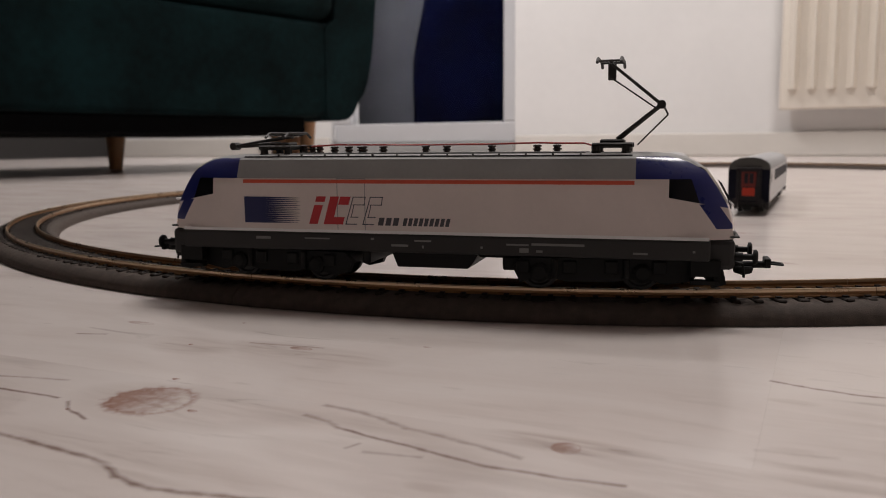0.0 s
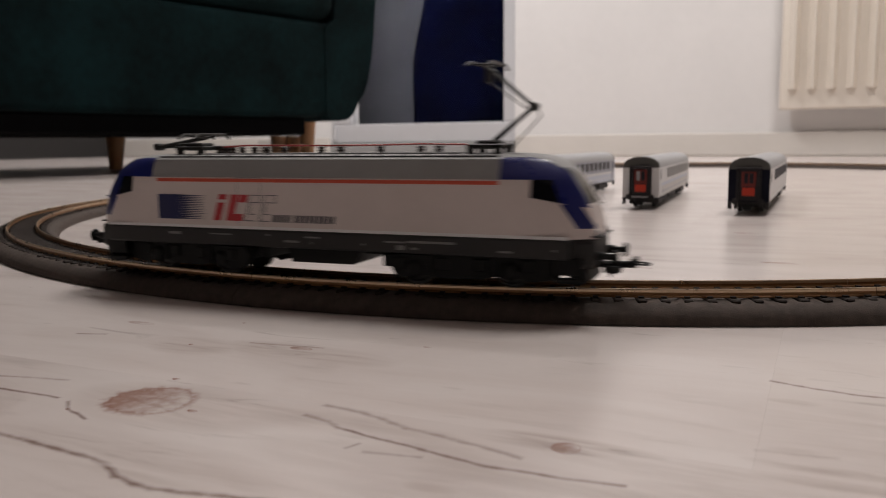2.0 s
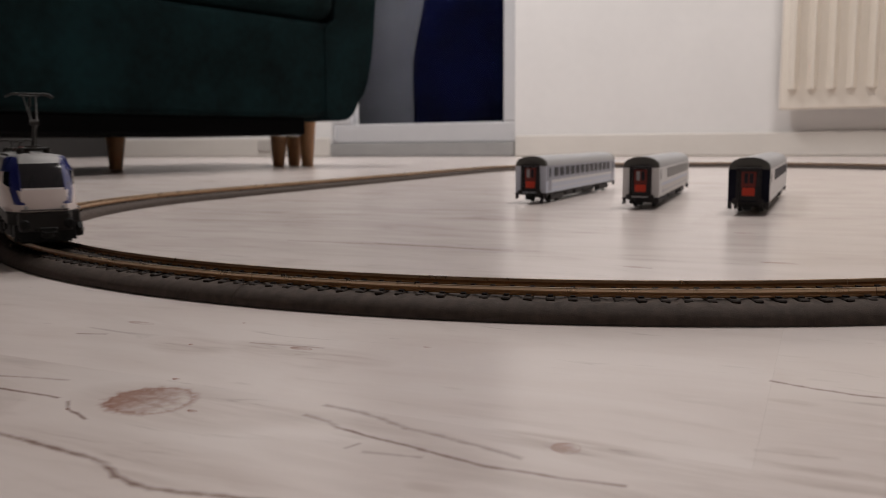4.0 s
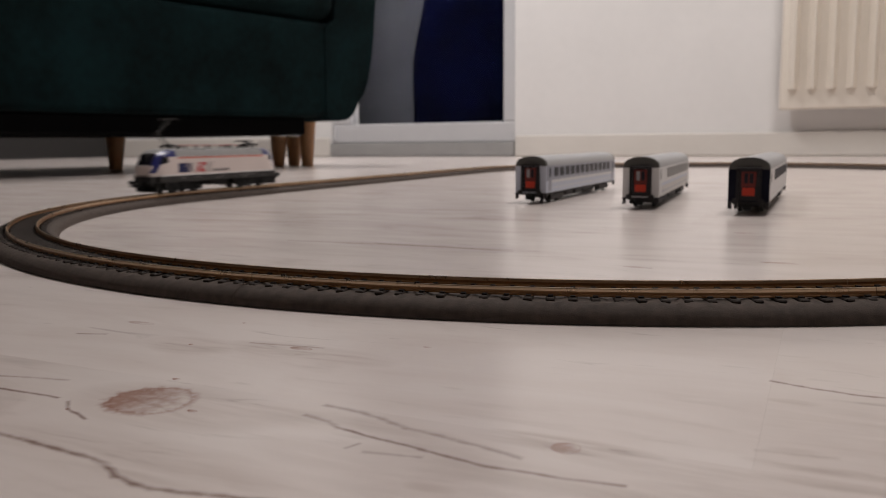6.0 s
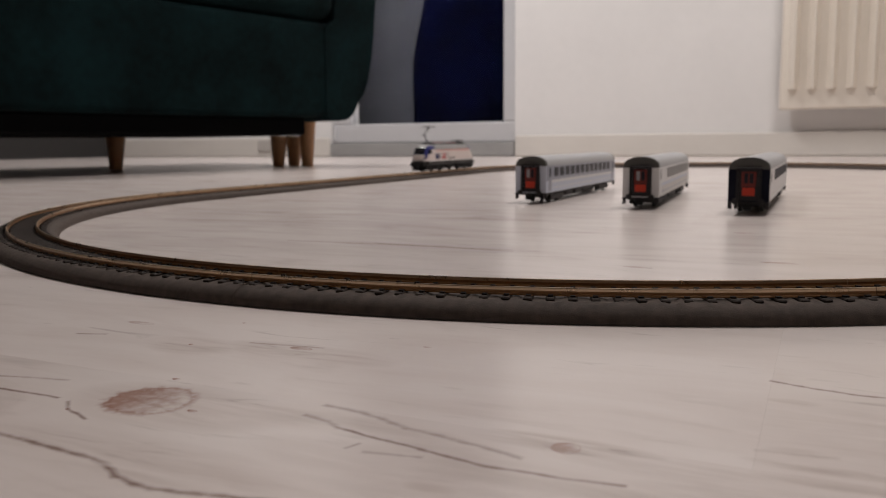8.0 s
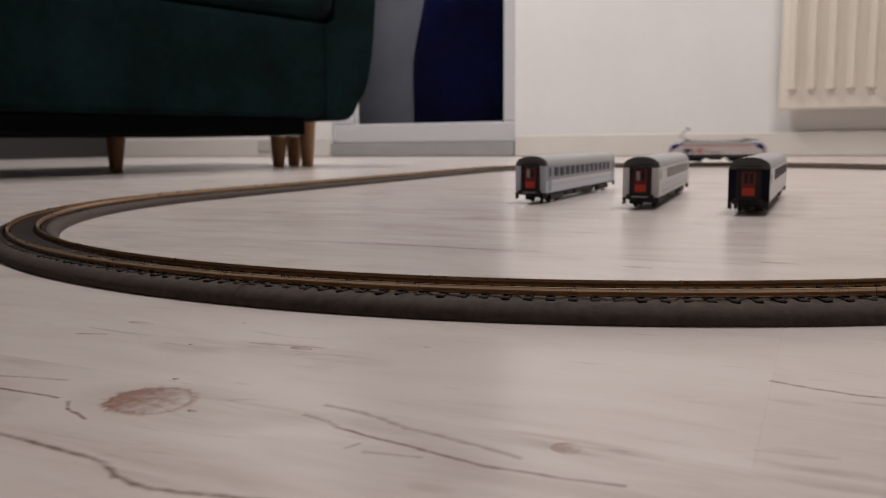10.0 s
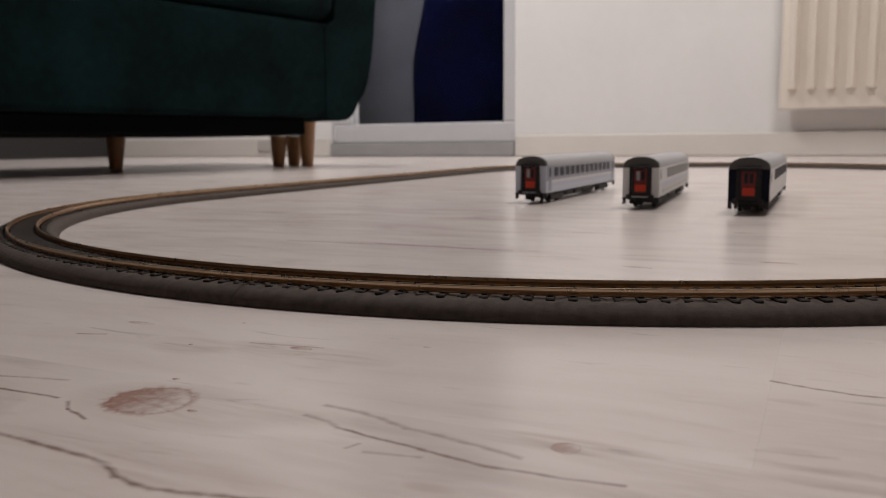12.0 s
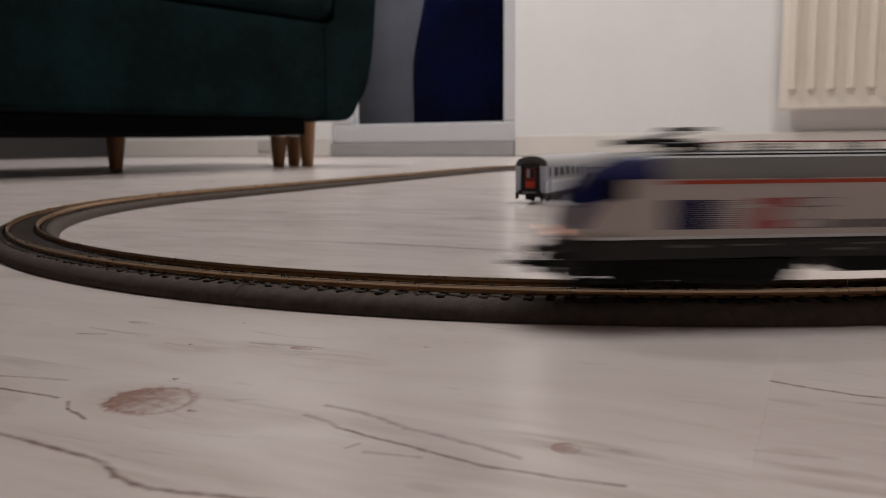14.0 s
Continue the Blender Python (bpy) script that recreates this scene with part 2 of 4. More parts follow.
M_FLOOR = floor_material()
M_WALL = material("white_wall_paint", (0.79, 0.775, 0.765), 0.85, vary=0.03, scale=3.0, bump=0.0008, bump_scale=180)
# three darker wall colours, picked to hold bounced light down
M_BEIGE = material("beige_low_bounce_wall", (0.52, 0.475, 0.44), 0.85, vary=0.04, scale=3.0, bump=0.0008, bump_scale=180)
M_TAUPE = material("taupe_low_bounce_wall", (0.10, 0.085, 0.076), 0.85, vary=0.04, scale=3.0, bump=0.0008, bump_scale=180)
M_DARKWALL = material("dark_low_bounce_wall", (0.03, 0.028, 0.027), 0.85, vary=0.04, scale=3.0, bump=0.0008, bump_scale=180)
M_CEIL = material("ceiling_paint", (0.84, 0.82, 0.80), 0.9, vary=0.02, scale=2.0)
M_SKIRT = material("skirting_foil", (0.70, 0.665, 0.62), 0.45, vary=0.03, scale=8)
M_UPVC = material("white_upvc", (0.56, 0.56, 0.575), 0.35, vary=0.03, scale=10)
M_GASKET = material("grey_threshold", (0.33, 0.325, 0.32), 0.5, vary=0.06, scale=12)
M_RAD = material("radiator_enamel", (0.80, 0.735, 0.65), 0.35, vary=0.02, scale=10, coat=0.3)
M_VELVET = material("dark_teal_velvet", (0.0026, 0.0094, 0.0104), 0.95, vary=0.85, scale=7, bump=0.0015, bump_scale=600, spec=0.1)
M_BLACKCLOTH = material("black_lining", (0.004, 0.004, 0.0045), 0.98, vary=0.2, scale=20, bump=0.001, bump_scale=500, spec=0.1)
M_LEG = material("oiled_beech", (0.46, 0.24, 0.11), 0.42, vary=0.22, scale=18)
M_NIGHT = material("night_navy_block", (0.0007, 0.0013, 0.0085), 0.95, vary=0.8, scale=7, bump=0.003, bump_scale=120, spec=0.03)
M_SLATE = material("slate_blue_backing", (0.070, 0.073, 0.090), 0.9, vary=0.15, scale=6)
M_GLASS = glass("window_glass")
M_BED = material("grey_ballast_plastic", (0.076, 0.059, 0.050), 0.75, vary=0.32, scale=260, bump=0.0004, bump_scale=2600, spec=0.2)
M_SLEEPER = material("dark_brown_sleeper", (0.022, 0.014, 0.010), 0.65, vary=0.25, scale=300, bump=0.0002, bump_scale=2500, spec=0.25)
M_RAIL = material("nickel_silver_rail", (0.60, 0.45, 0.31), 0.30, metal=1.0, vary=0.15, scale=90)
M_RAILSIDE = material("brown_rail_side", (0.26, 0.125, 0.045), 0.36, metal=0.4, vary=0.2, scale=120)
M_WHITE = material("off_white_shell", (0.66, 0.575, 0.545), 0.38, vary=0.04, scale=60, coat=0.15)
M_ROOF = material("roof_grey", (0.30, 0.295, 0.29), 0.5, vary=0.07, scale=80)
M_BLUE = material("royal_blue_shell", (0.010, 0.015, 0.125), 0.3, vary=0.06, scale=60, coat=0.3)
M_BLACKGLASS = material("black_glazing", (0.006, 0.006, 0.009), 0.12, vary=0.1, scale=60, spec=0.45)
M_FRAME = material("anthracite_frame", (0.020, 0.0185, 0.018), 0.6, vary=0.2, scale=150, bump=0.0001, bump_scale=3000)
M_BLACK = material("black_plastic", (0.005, 0.005, 0.005), 0.6, vary=0.2, scale=150, spec=0.25)
M_ORANGE = material("orange_line", (0.55, 0.075, 0.035), 0.4, vary=0.05, scale=90)
M_RED = material("red_print", (0.46, 0.022, 0.03), 0.4, vary=0.05, scale=90)
M_PRINT = material("dark_print", (0.06, 0.06, 0.08), 0.5, vary=0.1, scale=90)
M_BLUEPRINT = material("navy_print", (0.007, 0.011, 0.075), 0.45, vary=0.06, scale=90)
M_NAMEPRINT = material("grey_print", (0.06, 0.056, 0.065), 0.5, vary=0.1, scale=90)
M_PALEPRINT = material("pale_grey_print", (0.20, 0.195, 0.19), 0.6, vary=0.1, scale=90)
M_BROWNINS = material("brown_insulator", (0.028, 0.013, 0.009), 0.35, vary=0.2, scale=200)
M_REDWIRE = material("red_lacquered_wire", (0.42, 0.035, 0.03), 0.35, vary=0.1, scale=200)
M_PANTO = material("dark_pantograph_metal", (0.028, 0.026, 0.024), 0.5, metal=0.4, vary=0.2, scale=200)
M_LAMP = material("lit_headlamp", (0.9, 0.8, 0.7), 0.2, vary=0.02, scale=90, glow=(1.0, 0.42, 0.26), glow_strength=1.8)
M_LENS = material("lamp_lens", (0.35, 0.35, 0.36), 0.12, vary=0.05, scale=90, coat=0.5)
M_C_GREY = material("coach_blue_grey", (0.36, 0.37, 0.43), 0.42, vary=0.05, scale=60)
M_C_LIGHT = material("coach_pale_blue", (0.58, 0.61, 0.70), 0.42, vary=0.05, scale=60)
M_C_CREAM = material("coach_pale_grey", (0.62, 0.60, 0.58), 0.42, vary=0.05, scale=60)
M_C_WHITE = material("coach_white", (0.74, 0.73, 0.73), 0.4, vary=0.04, scale=60)
M_C_NAVY = material("coach_navy", (0.004, 0.0045, 0.014), 0.5, vary=0.08, scale=60, spec=0.15)
M_C_DARK = material("coach_end_black", (0.012, 0.009, 0.011), 0.6, vary=0.2, scale=90)
M_C_ROOF = material("coach_roof_silver", (0.44, 0.44, 0.45), 0.45, vary=0.06, scale=60)
M_C_ENDROOF = material("coach_end_cap_grey", (0.085, 0.082, 0.075), 0.6, vary=0.12, scale=90)
M_C_WIN = material("coach_smoked_window", (0.014, 0.015, 0.021), 0.35, vary=0.3, scale=120, spec=0.25)
M_C_WINL = material("coach_grey_window", (0.19, 0.185, 0.18), 0.4, vary=0.1, scale=90)
M_C_RED = material("gangway_red", (0.55, 0.034, 0.008), 0.5, vary=0.15, scale=150)
M_C_DULLRED = material("gangway_dull_red", (0.16, 0.014, 0.009), 0.5, vary=0.2, scale=150)
M_BRASS = material("grey_trim_plate", (0.5, 0.47, 0.44), 0.5, vary=0.05, scale=30)

# ---------------------------------------------------------------- mesh helpers


def mesh_of(name, bm, *mats, smooth=False):
    me = bpy.data.meshes.new(name)
    bmesh.ops.recalc_face_normals(bm, faces=bm.faces[:])
    bm.to_mesh(me)
    bm.free()
    for m in mats:
        me.materials.append(m)
    if smooth:
        me.polygons.foreach_set("use_smooth", [True] * len(me.polygons))
        me.set_sharp_from_angle(angle=radians(35))
    return me


def part(name, bm, mats, parent, label="", smooth=False):
    mats = mats if isinstance(mats, (tuple, list)) else (mats,)
    ob = new(name, mesh_of(name, bm, *mats, smooth=smooth))
    ob.parent = parent
    return tagged(ob, label)


def thing(name, label, category, m=None, group="", kind=""):
    ob = new(name)
    ob.empty_display_size = 0.02
    if m is not None:
        ob.matrix_world = m
    return tagged(ob, label, category, group, kind)


def box(bm, lo, hi, bevel=0.0, seg=2, mat=0):
    lo, hi = Vector(lo), Vector(hi)
    mid, size = (lo + hi) / 2, hi - lo
    r = bmesh.ops.create_cube(bm, size=1.0, matrix=Matrix.Translation(mid) @ Matrix.Diagonal((*size, 1)))
    vs = r["verts"]
    if bevel:
        es = list({e for v in vs for e in v.link_edges})
        r = bmesh.ops.bevel(bm, geom=es, offset=bevel, segments=seg, affect="EDGES", profile=0.5)
        fs = r["faces"]
    fs = {f for v in vs if v.is_valid for f in v.link_faces}
    for f in fs:
        f.material_index = mat
    return bm


def boxes(*items, bevel=0.0, seg=1):
    bm = bmesh.new()
    for lo, hi in items:
        box(bm, lo, hi, bevel, seg)
    return bm


def rod(bm, a, b, r0, r1=None, n=8, mat=0):
    a, b = Vector(a), Vector(b)
    d = b - a
    m = Matrix.Translation((a + b) / 2) @ d.to_track_quat("Z", "Y").to_matrix().to_4x4()
    r = bmesh.ops.create_cone(bm, cap_ends=True, segments=n, radius1=r0, radius2=r0 if r1 is None else r1, depth=d.length, matrix=m)
    for v in r["verts"]:
        for f in v.link_faces:
            f.material_index = mat
    return bm


def rods(*items, n=8):
    bm = bmesh.new()
    for it in items:
        rod(bm, it[0], it[1], it[2], it[3] if len(it) > 3 else None, n)
    return bm


def lathe(bm, profile, at, axis="Z", n=14):
    """A turned shape: (radius, height) pairs about an axis through a point."""
    q = {"Z": Matrix.Identity(3), "X": Matrix.Rotation(radians(90), 3, "Y"), "Y": Matrix.Rotation(radians(-90), 3, "X")}[axis]
    rings = []
    for r, h in profile:
        ring = []
        for i in range(n):
            a = 2 * math.pi * i / n
            ring.append(bm.verts.new(Vector(at) + q @ Vector((r * math.cos(a), r * math.sin(a), h))))
        rings.append(ring)
    for a, b in zip(rings, rings[1:]):
        for i in range(n):
            bm.faces.new((a[i], a[(i + 1) % n], b[(i + 1) % n], b[i]))
    bm.faces.new(rings[0][::-1])
    bm.faces.new(rings[-1])
    return bm


def prism(bm, outline, lo, hi, axis="Y", mat=0):
    """An outline in the plane across an axis, drawn out from lo to hi along it."""
    def at(p, t):
        return {"Y": (p[0], t, p[1]), "X": (t, p[0], p[1]), "Z": (p[0], p[1], t)}[axis]
    a = [bm.verts.new(at(p, lo)) for p in outline]
    b = [bm.verts.new(at(p, hi)) for p in outline]
    fs = [bm.faces.new(a), bm.faces.new(b[::-1])]
    for i in range(len(a)):
        j = (i + 1) % len(a)
        fs.append(bm.faces.new((a[j], a[i], b[i], b[j])))
    for f in fs:
        f.material_index = mat
    return bm


# ---------------------------------------------------------------- the room: floor frame of reference is u along the boards, v across
ROOM = pose(FLOOR_O.x, FLOOR_O.y, 0, 0, 0, math.degrees(GRAIN_TURN))
U0, U1, V0, V1, HIGH = -3.45, 2.7, -4.2, 2.97, 2.5


def setting(name, bm, mats, label, category, smooth=False):
    mats = mats if isinstance(mats, (tuple, list)) else (mats,)
    ob = new(name, mesh_of(name, bm, *mats, smooth=smooth))
    ob.matrix_world = ROOM
    return tagged(ob, label, category, kind="structure")


DOOR_L, DOOR_R, DOOR_TOP = -2.06, -1.16, 2.12
setting("wall_north", boxes(((U0 - 0.2, V1, 0), (DOOR_L, V1 + 0.25, HIGH)), ((DOOR_R, V1, 0), (U1 + 0.2, V1 + 0.25, HIGH)), ((DOOR_L, V1, DOOR_TOP), (DOOR_R, V1 + 0.25, HIGH))),
        M_WALL, "white painted wall with a balcony door and radiator", "wall")
# east, south and west close the room; their dark tones cut the bounce
setting("wall_east", boxes(((U1, V0, 0), (U1 + 0.2, V1, HIGH))), M_BEIGE, "plain beige wall, toned down to limit bounced light", "wall")
setting("wall_south", boxes(((U0 - 0.2, V0 - 0.2, 0), (U1 + 0.2, V0, HIGH))), M_TAUPE, "plain taupe wall, darkened to limit bounced light", "wall")
setting("wall_west", boxes(((U0 - 0.2, V0, 0), (U0, V1, HIGH))), M_DARKWALL, "plain dark taupe wall, darkened to limit bounced light", "wall")
setting("ceiling", boxes(((U0 - 0.2, V0 - 0.2, HIGH), (U1 + 0.2, V1 + 0.25, HIGH + 0.2))), M_CEIL, "plain white ceiling", "ceiling")


def skirting(name, runs):
    bm = bmesh.new()
    for (a, b, c, d) in runs:
        box(bm, (a, b, 0.0), (c, d, 0.088), 0.006, 2)
    setting(name, bm, M_SKIRT, "cream foil-wrapped skirting board along the wall", "skirting")


skirting("baseboard", [(DOOR_R + 0.005, V1 - 0.016, U1, V1 - 0.001), (U0, V1 - 0.016, DOOR_L - 0.005, V1 - 0.001)])

# balcony door in the wall: fixed frame, sash with glass, threshold
door = tagged(new("door_1"), "white plastic balcony door with dark glass", "balcony door", kind="structure")
door.matrix_world = ROOM
part("threshold", boxes(((DOOR_L, V1 - 0.012, 0.002), (DOOR_R, V1 + 0.10, 0.060)), bevel=0.003), M_GASKET, door, "grey threshold strip")
fz = 0.0605
part("frame_rail", boxes(((DOOR_L, V1 + 0.004, fz), (DOOR_R, V1 + 0.075, 0.146)), bevel=0.006, seg=2), M_UPVC, door)
part("frame_stile", boxes(((DOOR_R - 0.054, V1 + 0.004, 0.1465), (DOOR_R, V1 + 0.075, DOOR_TOP - 0.08)), bevel=0.006, seg=2), M_UPVC, door)
part("frame_stile", boxes(((DOOR_L, V1 + 0.004, 0.1465), (DOOR_L + 0.10, V1 + 0.075, DOOR_TOP - 0.08)), bevel=0.006, seg=2), M_UPVC, door)
part("frame_head", boxes(((DOOR_L, V1 + 0.004, DOOR_TOP - 0.0795), (DOOR_R, V1 + 0.075, DOOR_TOP)), bevel=0.006, seg=2), M_UPVC, door)
pane = part("pane", boxes(((DOOR_L + 0.10, V1 + 0.036, 0.1465), (DOOR_R - 0.054, V1 + 0.042, DOOR_TOP - 0.08))), M_GLASS, door, "clear glass pane, dark outside")
pane.visible_shadow = False
part("hinge", lathe(bmesh.new(), [(0.008, 0.0), (0.009, 0.004), (0.009, 0.056), (0.008, 0.06)], (DOOR_L + 0.02, V1 - 0.004, 0.075)), M_UPVC, door, "white hinge cover")

# shapes added outside to give the pane its slate and navy tones
slate_back = thing("balcony_wall", "slate blue boards added behind the glass for its paler part", "wall", ROOM, kind="structure")
part("parapet", boxes(((-3.2, V1 + 0.6, 0.0), (-0.7, V1 + 0.75, 2.4))), M_SLATE, slate_back)
part("balcony_floor", boxes(((-3.2, V1 + 0.25, -0.05), (-0.7, V1 + 1.2, 0.0))), M_SLATE, slate_back)
# wavy navy block, made up to fill the dark part of the pane
navy_back = thing("covered_chair", "dark navy block added behind the glass for its darkest part", "furniture cover", ROOM)
bm = bmesh.new()
box(bm, (-1.728, V1 + 0.16, 0.0), (-1.00, V1 + 0.45, 0.98), 0.05, 4)
bmesh.ops.subdivide_edges(bm, edges=[e for e in bm.edges if e.calc_length() > 0.2], cuts=8, use_grid_fill=True)
for vt in bm.verts:
    w = noise.noise(Vector((vt.co.x * 9, vt.co.y * 9, vt.co.z * 7)))
    vt.co.x += 0.012 * w + (0.25 * max(0.0, vt.co.z - 0.47) if vt.co.x < -1.5 else 0.0)
    vt.co.y += 0.015 * noise.noise(vt.co * 11)
part("cover", bm, M_NIGHT, navy_back, smooth=True)

# ---------------------------------------------------------------- radiator on the wall
rad = thing("radiator", "cream enamelled panel radiator hung on the wall", "radiator", ROOM)
RA, RB, RZ0, RZ1 = -0.145, 0.92, 0.164, 0.78
bm = bmesh.new()
box(bm, (RA, V1 - 0.085, RZ0), (RB, V1 - 0.030, RZ1), 0.008, 3)
part("panel", bm, M_RAD, rad, smooth=True)
for i in range(17):
    x = -0.1010 + i * 0.0608
    if x > RB - 0.03:
        break
    bm = bmesh.new()
    prism(bm, [(x - 0.019, V1 - 0.0845), (x - 0.003, V1 - 0.118), (x + 0.003, V1 - 0.118), (x + 0.017, V1 - 0.0845)], RZ0 + 0.0685, RZ1 - 0.05, "Z")
    part("flute", bm, M_RAD, rad)
for x in (RA + 0.15, RB - 0.15):
    part("bracket", boxes(((x, V1 - 0.030, RZ0 + 0.06), (x + 0.03, V1 - 0.0005, RZ1 - 0.1)), bevel=0.002), M_RAD, rad)

# ---------------------------------------------------------------- sofa: x along its front, y to its back
SOFA = pose(-0.184, 2.169, 0, 0, 0, math.degrees(math.atan2(0.716, 0.59)))
sofa = thing("sofa", "dark teal velvet sofa on tapered beech legs", "sofa", SOFA)


def soft_box(lo, hi, bevel, seg=5, puff=0.004, freq=6.0):
    bm = box(bmesh.new(), lo, hi, bevel, seg)
    bmesh.ops.subdivide_edges(bm, edges=[e for e in bm.edges if e.calc_length() > 0.12], cuts=6, use_grid_fill=True)
    for v in bm.verts:
        v.co += Vector((0.3, 1, 0.5)) * puff * noise.noise(v.co * freq)
    return bm


part("front_panel", soft_box((-1.95, 0.003, 0.126), (-0.120, 0.55, 0.358), 0.016), M_VELVET, sofa, smooth=True)
bm = bmesh.new()
arm = [(-0.175, 0.122), (-0.150, 0.1178), (-0.122, 0.1178), (-0.0823, 0.1215), (-0.0616, 0.1337), (-0.0465, 0.1544), (-0.0287, 0.1914), (-0.0129, 0.2287), (0.0016, 0.2879), (0.0097, 0.3467), (0.0190, 0.4347), (0.018, 0.53),
       (-0.01, 0.57), (-0.06, 0.575), (-0.096, 0.55), (-0.118, 0.50), (-0.118, 0.355), (-0.175, 0.355)]
prism(bm, arm, 0.0, 0.70, "Y")
bmesh.ops.bevel(bm, geom=[e for e in bm.edges if abs(e.verts[0].co.y - e.verts[1].co.y) < 1e-6], offset=0.012, segments=3, affect="EDGES")
part("armrest", bm, M_VELVET, sofa, smooth=True)
part("seat_cushion", soft_box((-1.94, -0.012, 0.362), (-0.121, 0.50, 0.47), 0.045), M_VELVET, sofa, smooth=True)
part("backrest", soft_box((-1.95, 0.505, 0.30), (-0.10, 0.70, 0.66), 0.06), M_VELVET, sofa, smooth=True)
part("base_lining", boxes(((-1.93, 0.06, 0.082), (-0.180, 0.64, 0.127)), bevel=0.006), M_BLACKCLOTH, sofa, "black cloth lining under the seat")


def sofa_leg(x, y, top):
    bm = rod(bmesh.new(), (x, y, 0.0), (x + 0.004, y, top), 0.0155, 0.0235, 16)
    ob = part("leg", bm, M_LEG, sofa, "tapered oiled beech leg", smooth=True)
    return ob


SI = SOFA.inverted()
for wx, wy, top in ((-0.823, 2.04, 0.0815), (-0.455, 2.250, 0.0815), (-0.415, 2.268, 0.0815), (-0.372, 2.232, 0.1275)):
    p = SI @ Vector((wx, wy, 0))
    sofa_leg(p.x, p.y, top)
for x, y in ((-1.85, 0.12), (-1.85, 0.58)):
    sofa_leg(x, y, 0.0815)

# small plate low on the wall, added for a piece of the door's architrave
so = thing("wall_socket", "grey plate for a piece of door trim low on the white wall", "socket", ROOM)
part("plate", boxes(((-2.47, V1 - 0.024, 0.026), (-2.38, V1 - 0.0165, 0.080)), bevel=0.003), M_BRASS, so)

# ---------------------------------------------------------------- the track: an oval of curved and straight sections
R_CURVE, L_SIDE, TURN = 0.4345, 0.8, 2.01521
START = Vector((0.11455, 0.28147))
LOOP = 2 * math.pi * R_CURVE + 2 * L_SIDE
RAIL_TOP = 0.0103
LEGS = [(R_CURVE * TURN, 1 / R_CURVE), (L_SIDE, 0.0), (R_CURVE * math.pi, 1 / R_CURVE), (L_SIDE, 0.0), (R_CURVE * (math.pi - TURN), 1 / R_CURVE)]


def on_track(s):
    """Place and heading on the centre line, s metres along it, clockwise."""
    s = s % LOOP
    x, y, a = START.x, START.y, math.pi
    for length, k in LEGS:
        d = min(s, length)
        if k:
            b = a - k * d
            x, y, a = x + (math.sin(a) - math.sin(b)) / k, y + (math.cos(b) - math.cos(a)) / k, b
        else:
            x, y = x + math.cos(a) * d, y + math.sin(a) * d
        s -= d
        if s <= 1e-9:
            break
    return x, y, a


BED = [(-0.0214, 0.0), (-0.0209, 0.0030), (-0.0190, 0.0050), (-0.0172, 0.0060), (-0.0160, 0.0064), (-0.0146, 0.0066), (-0.0125, 0.0067), (0.0125, 0.0067), (0.0146, 0.0066), (0.0160, 0.0064), (0.0172, 0.0060), (0.0190, 0.0050), (0.0209, 0.0030), (0.0214, 0.0)]
HEAD = [(-0.00042, 0.0091), (0.00042, 0.0091), (0.00045, 0.0099), (0.0003, RAIL_TOP), (-0.0003, RAIL_TOP), (-0.00045, 0.0099)]
WEB = [(-0.0010, 0.0074), (0.0010, 0.0074), (0.0009, 0.0078), (0.00040, 0.0082), (0.00036, 0.0091), (-0.00036, 0.0091), (-0.00040, 0.0082), (-0.0009, 0.0078)]


def swept(profile, shift, length, k, steps, jitter=0.0):
    """A profile drawn along a section that starts at the origin heading along +x and bends to the right by k."""
    bm = bmesh.new()
    rings = []
    for i in range(steps + 1):
        d = length * i / steps
        if k:
            a = -k * d
            cx, cy = math.sin(-a) / k, -(1 - math.cos(a)) / k
        else:
            a, cx, cy = 0.0, d, 0.0
        ring = []
        for o, z in profile:
            o += shift
            j = jitter * noise.noise(Vector((d * 520, o * 700, z * 500))) if jitter and 0.0 < z and 0.012 < abs(o) < 0.0165 else 0
            ring.append(bm.verts.new((cx - math.sin(a) * o, cy + math.cos(a) * o, z + j)))
        rings.append(ring)
    n = len(profile)
    for a, b in zip(rings, rings[1:]):
        for i in range(n):
            bm.faces.new((a[i], a[(i + 1) % n], b[(i + 1) % n], b[i]))
    bm.faces.new(rings[0][::-1])
    bm.faces.new(rings[-1])
    return bm


def sleeper_mesh():
    bm = bmesh.new()
    box(bm, (-0.00160, -0.0143, 0.0056), (0.00160, 0.0143, 0.0074), 0.0004, 1)
    for y in (-0.0106, -0.0071, 0.0071, 0.0106):
        box(bm, (-0.0009, y - 0.0008, 0.0074), (0.0009, y + 0.0008, 0.0080))
    return mesh_of("sleeper", bm, M_SLEEPER)


SLEEPER = sleeper_mesh()
GAUGE = 0.0087


def track_section(name, label, length, k, count):
    ob = thing(name, label, "model track", group="sections of the track oval")
    gap = 0.00025
    part("roadbed", swept(BED, 0, length - gap, k, 150, 0.0010), M_BED, ob, "grey moulded ballast bed", smooth=True)
    for side in (-GAUGE, GAUGE):
        rail = part("rail", swept(WEB, side, length - gap, k, 28), M_RAILSIDE, ob, "brown rail with a bright head")
        part("rail_head", swept(HEAD, side, length - gap, k, 28), M_RAIL, rail, smooth=False)
    for i in range(count):
        d = length * (i + 0.5) / count
        s = new("sleeper", SLEEPER)
        s.parent = ob
        if k:
            s.matrix_local = pose(math.sin(k * d) / k, -(1 - math.cos(k * d)) / k, 0, 0, 0, -math.degrees(k * d))
        else:
            s.matrix_local = pose(d, 0, 0)
    return ob


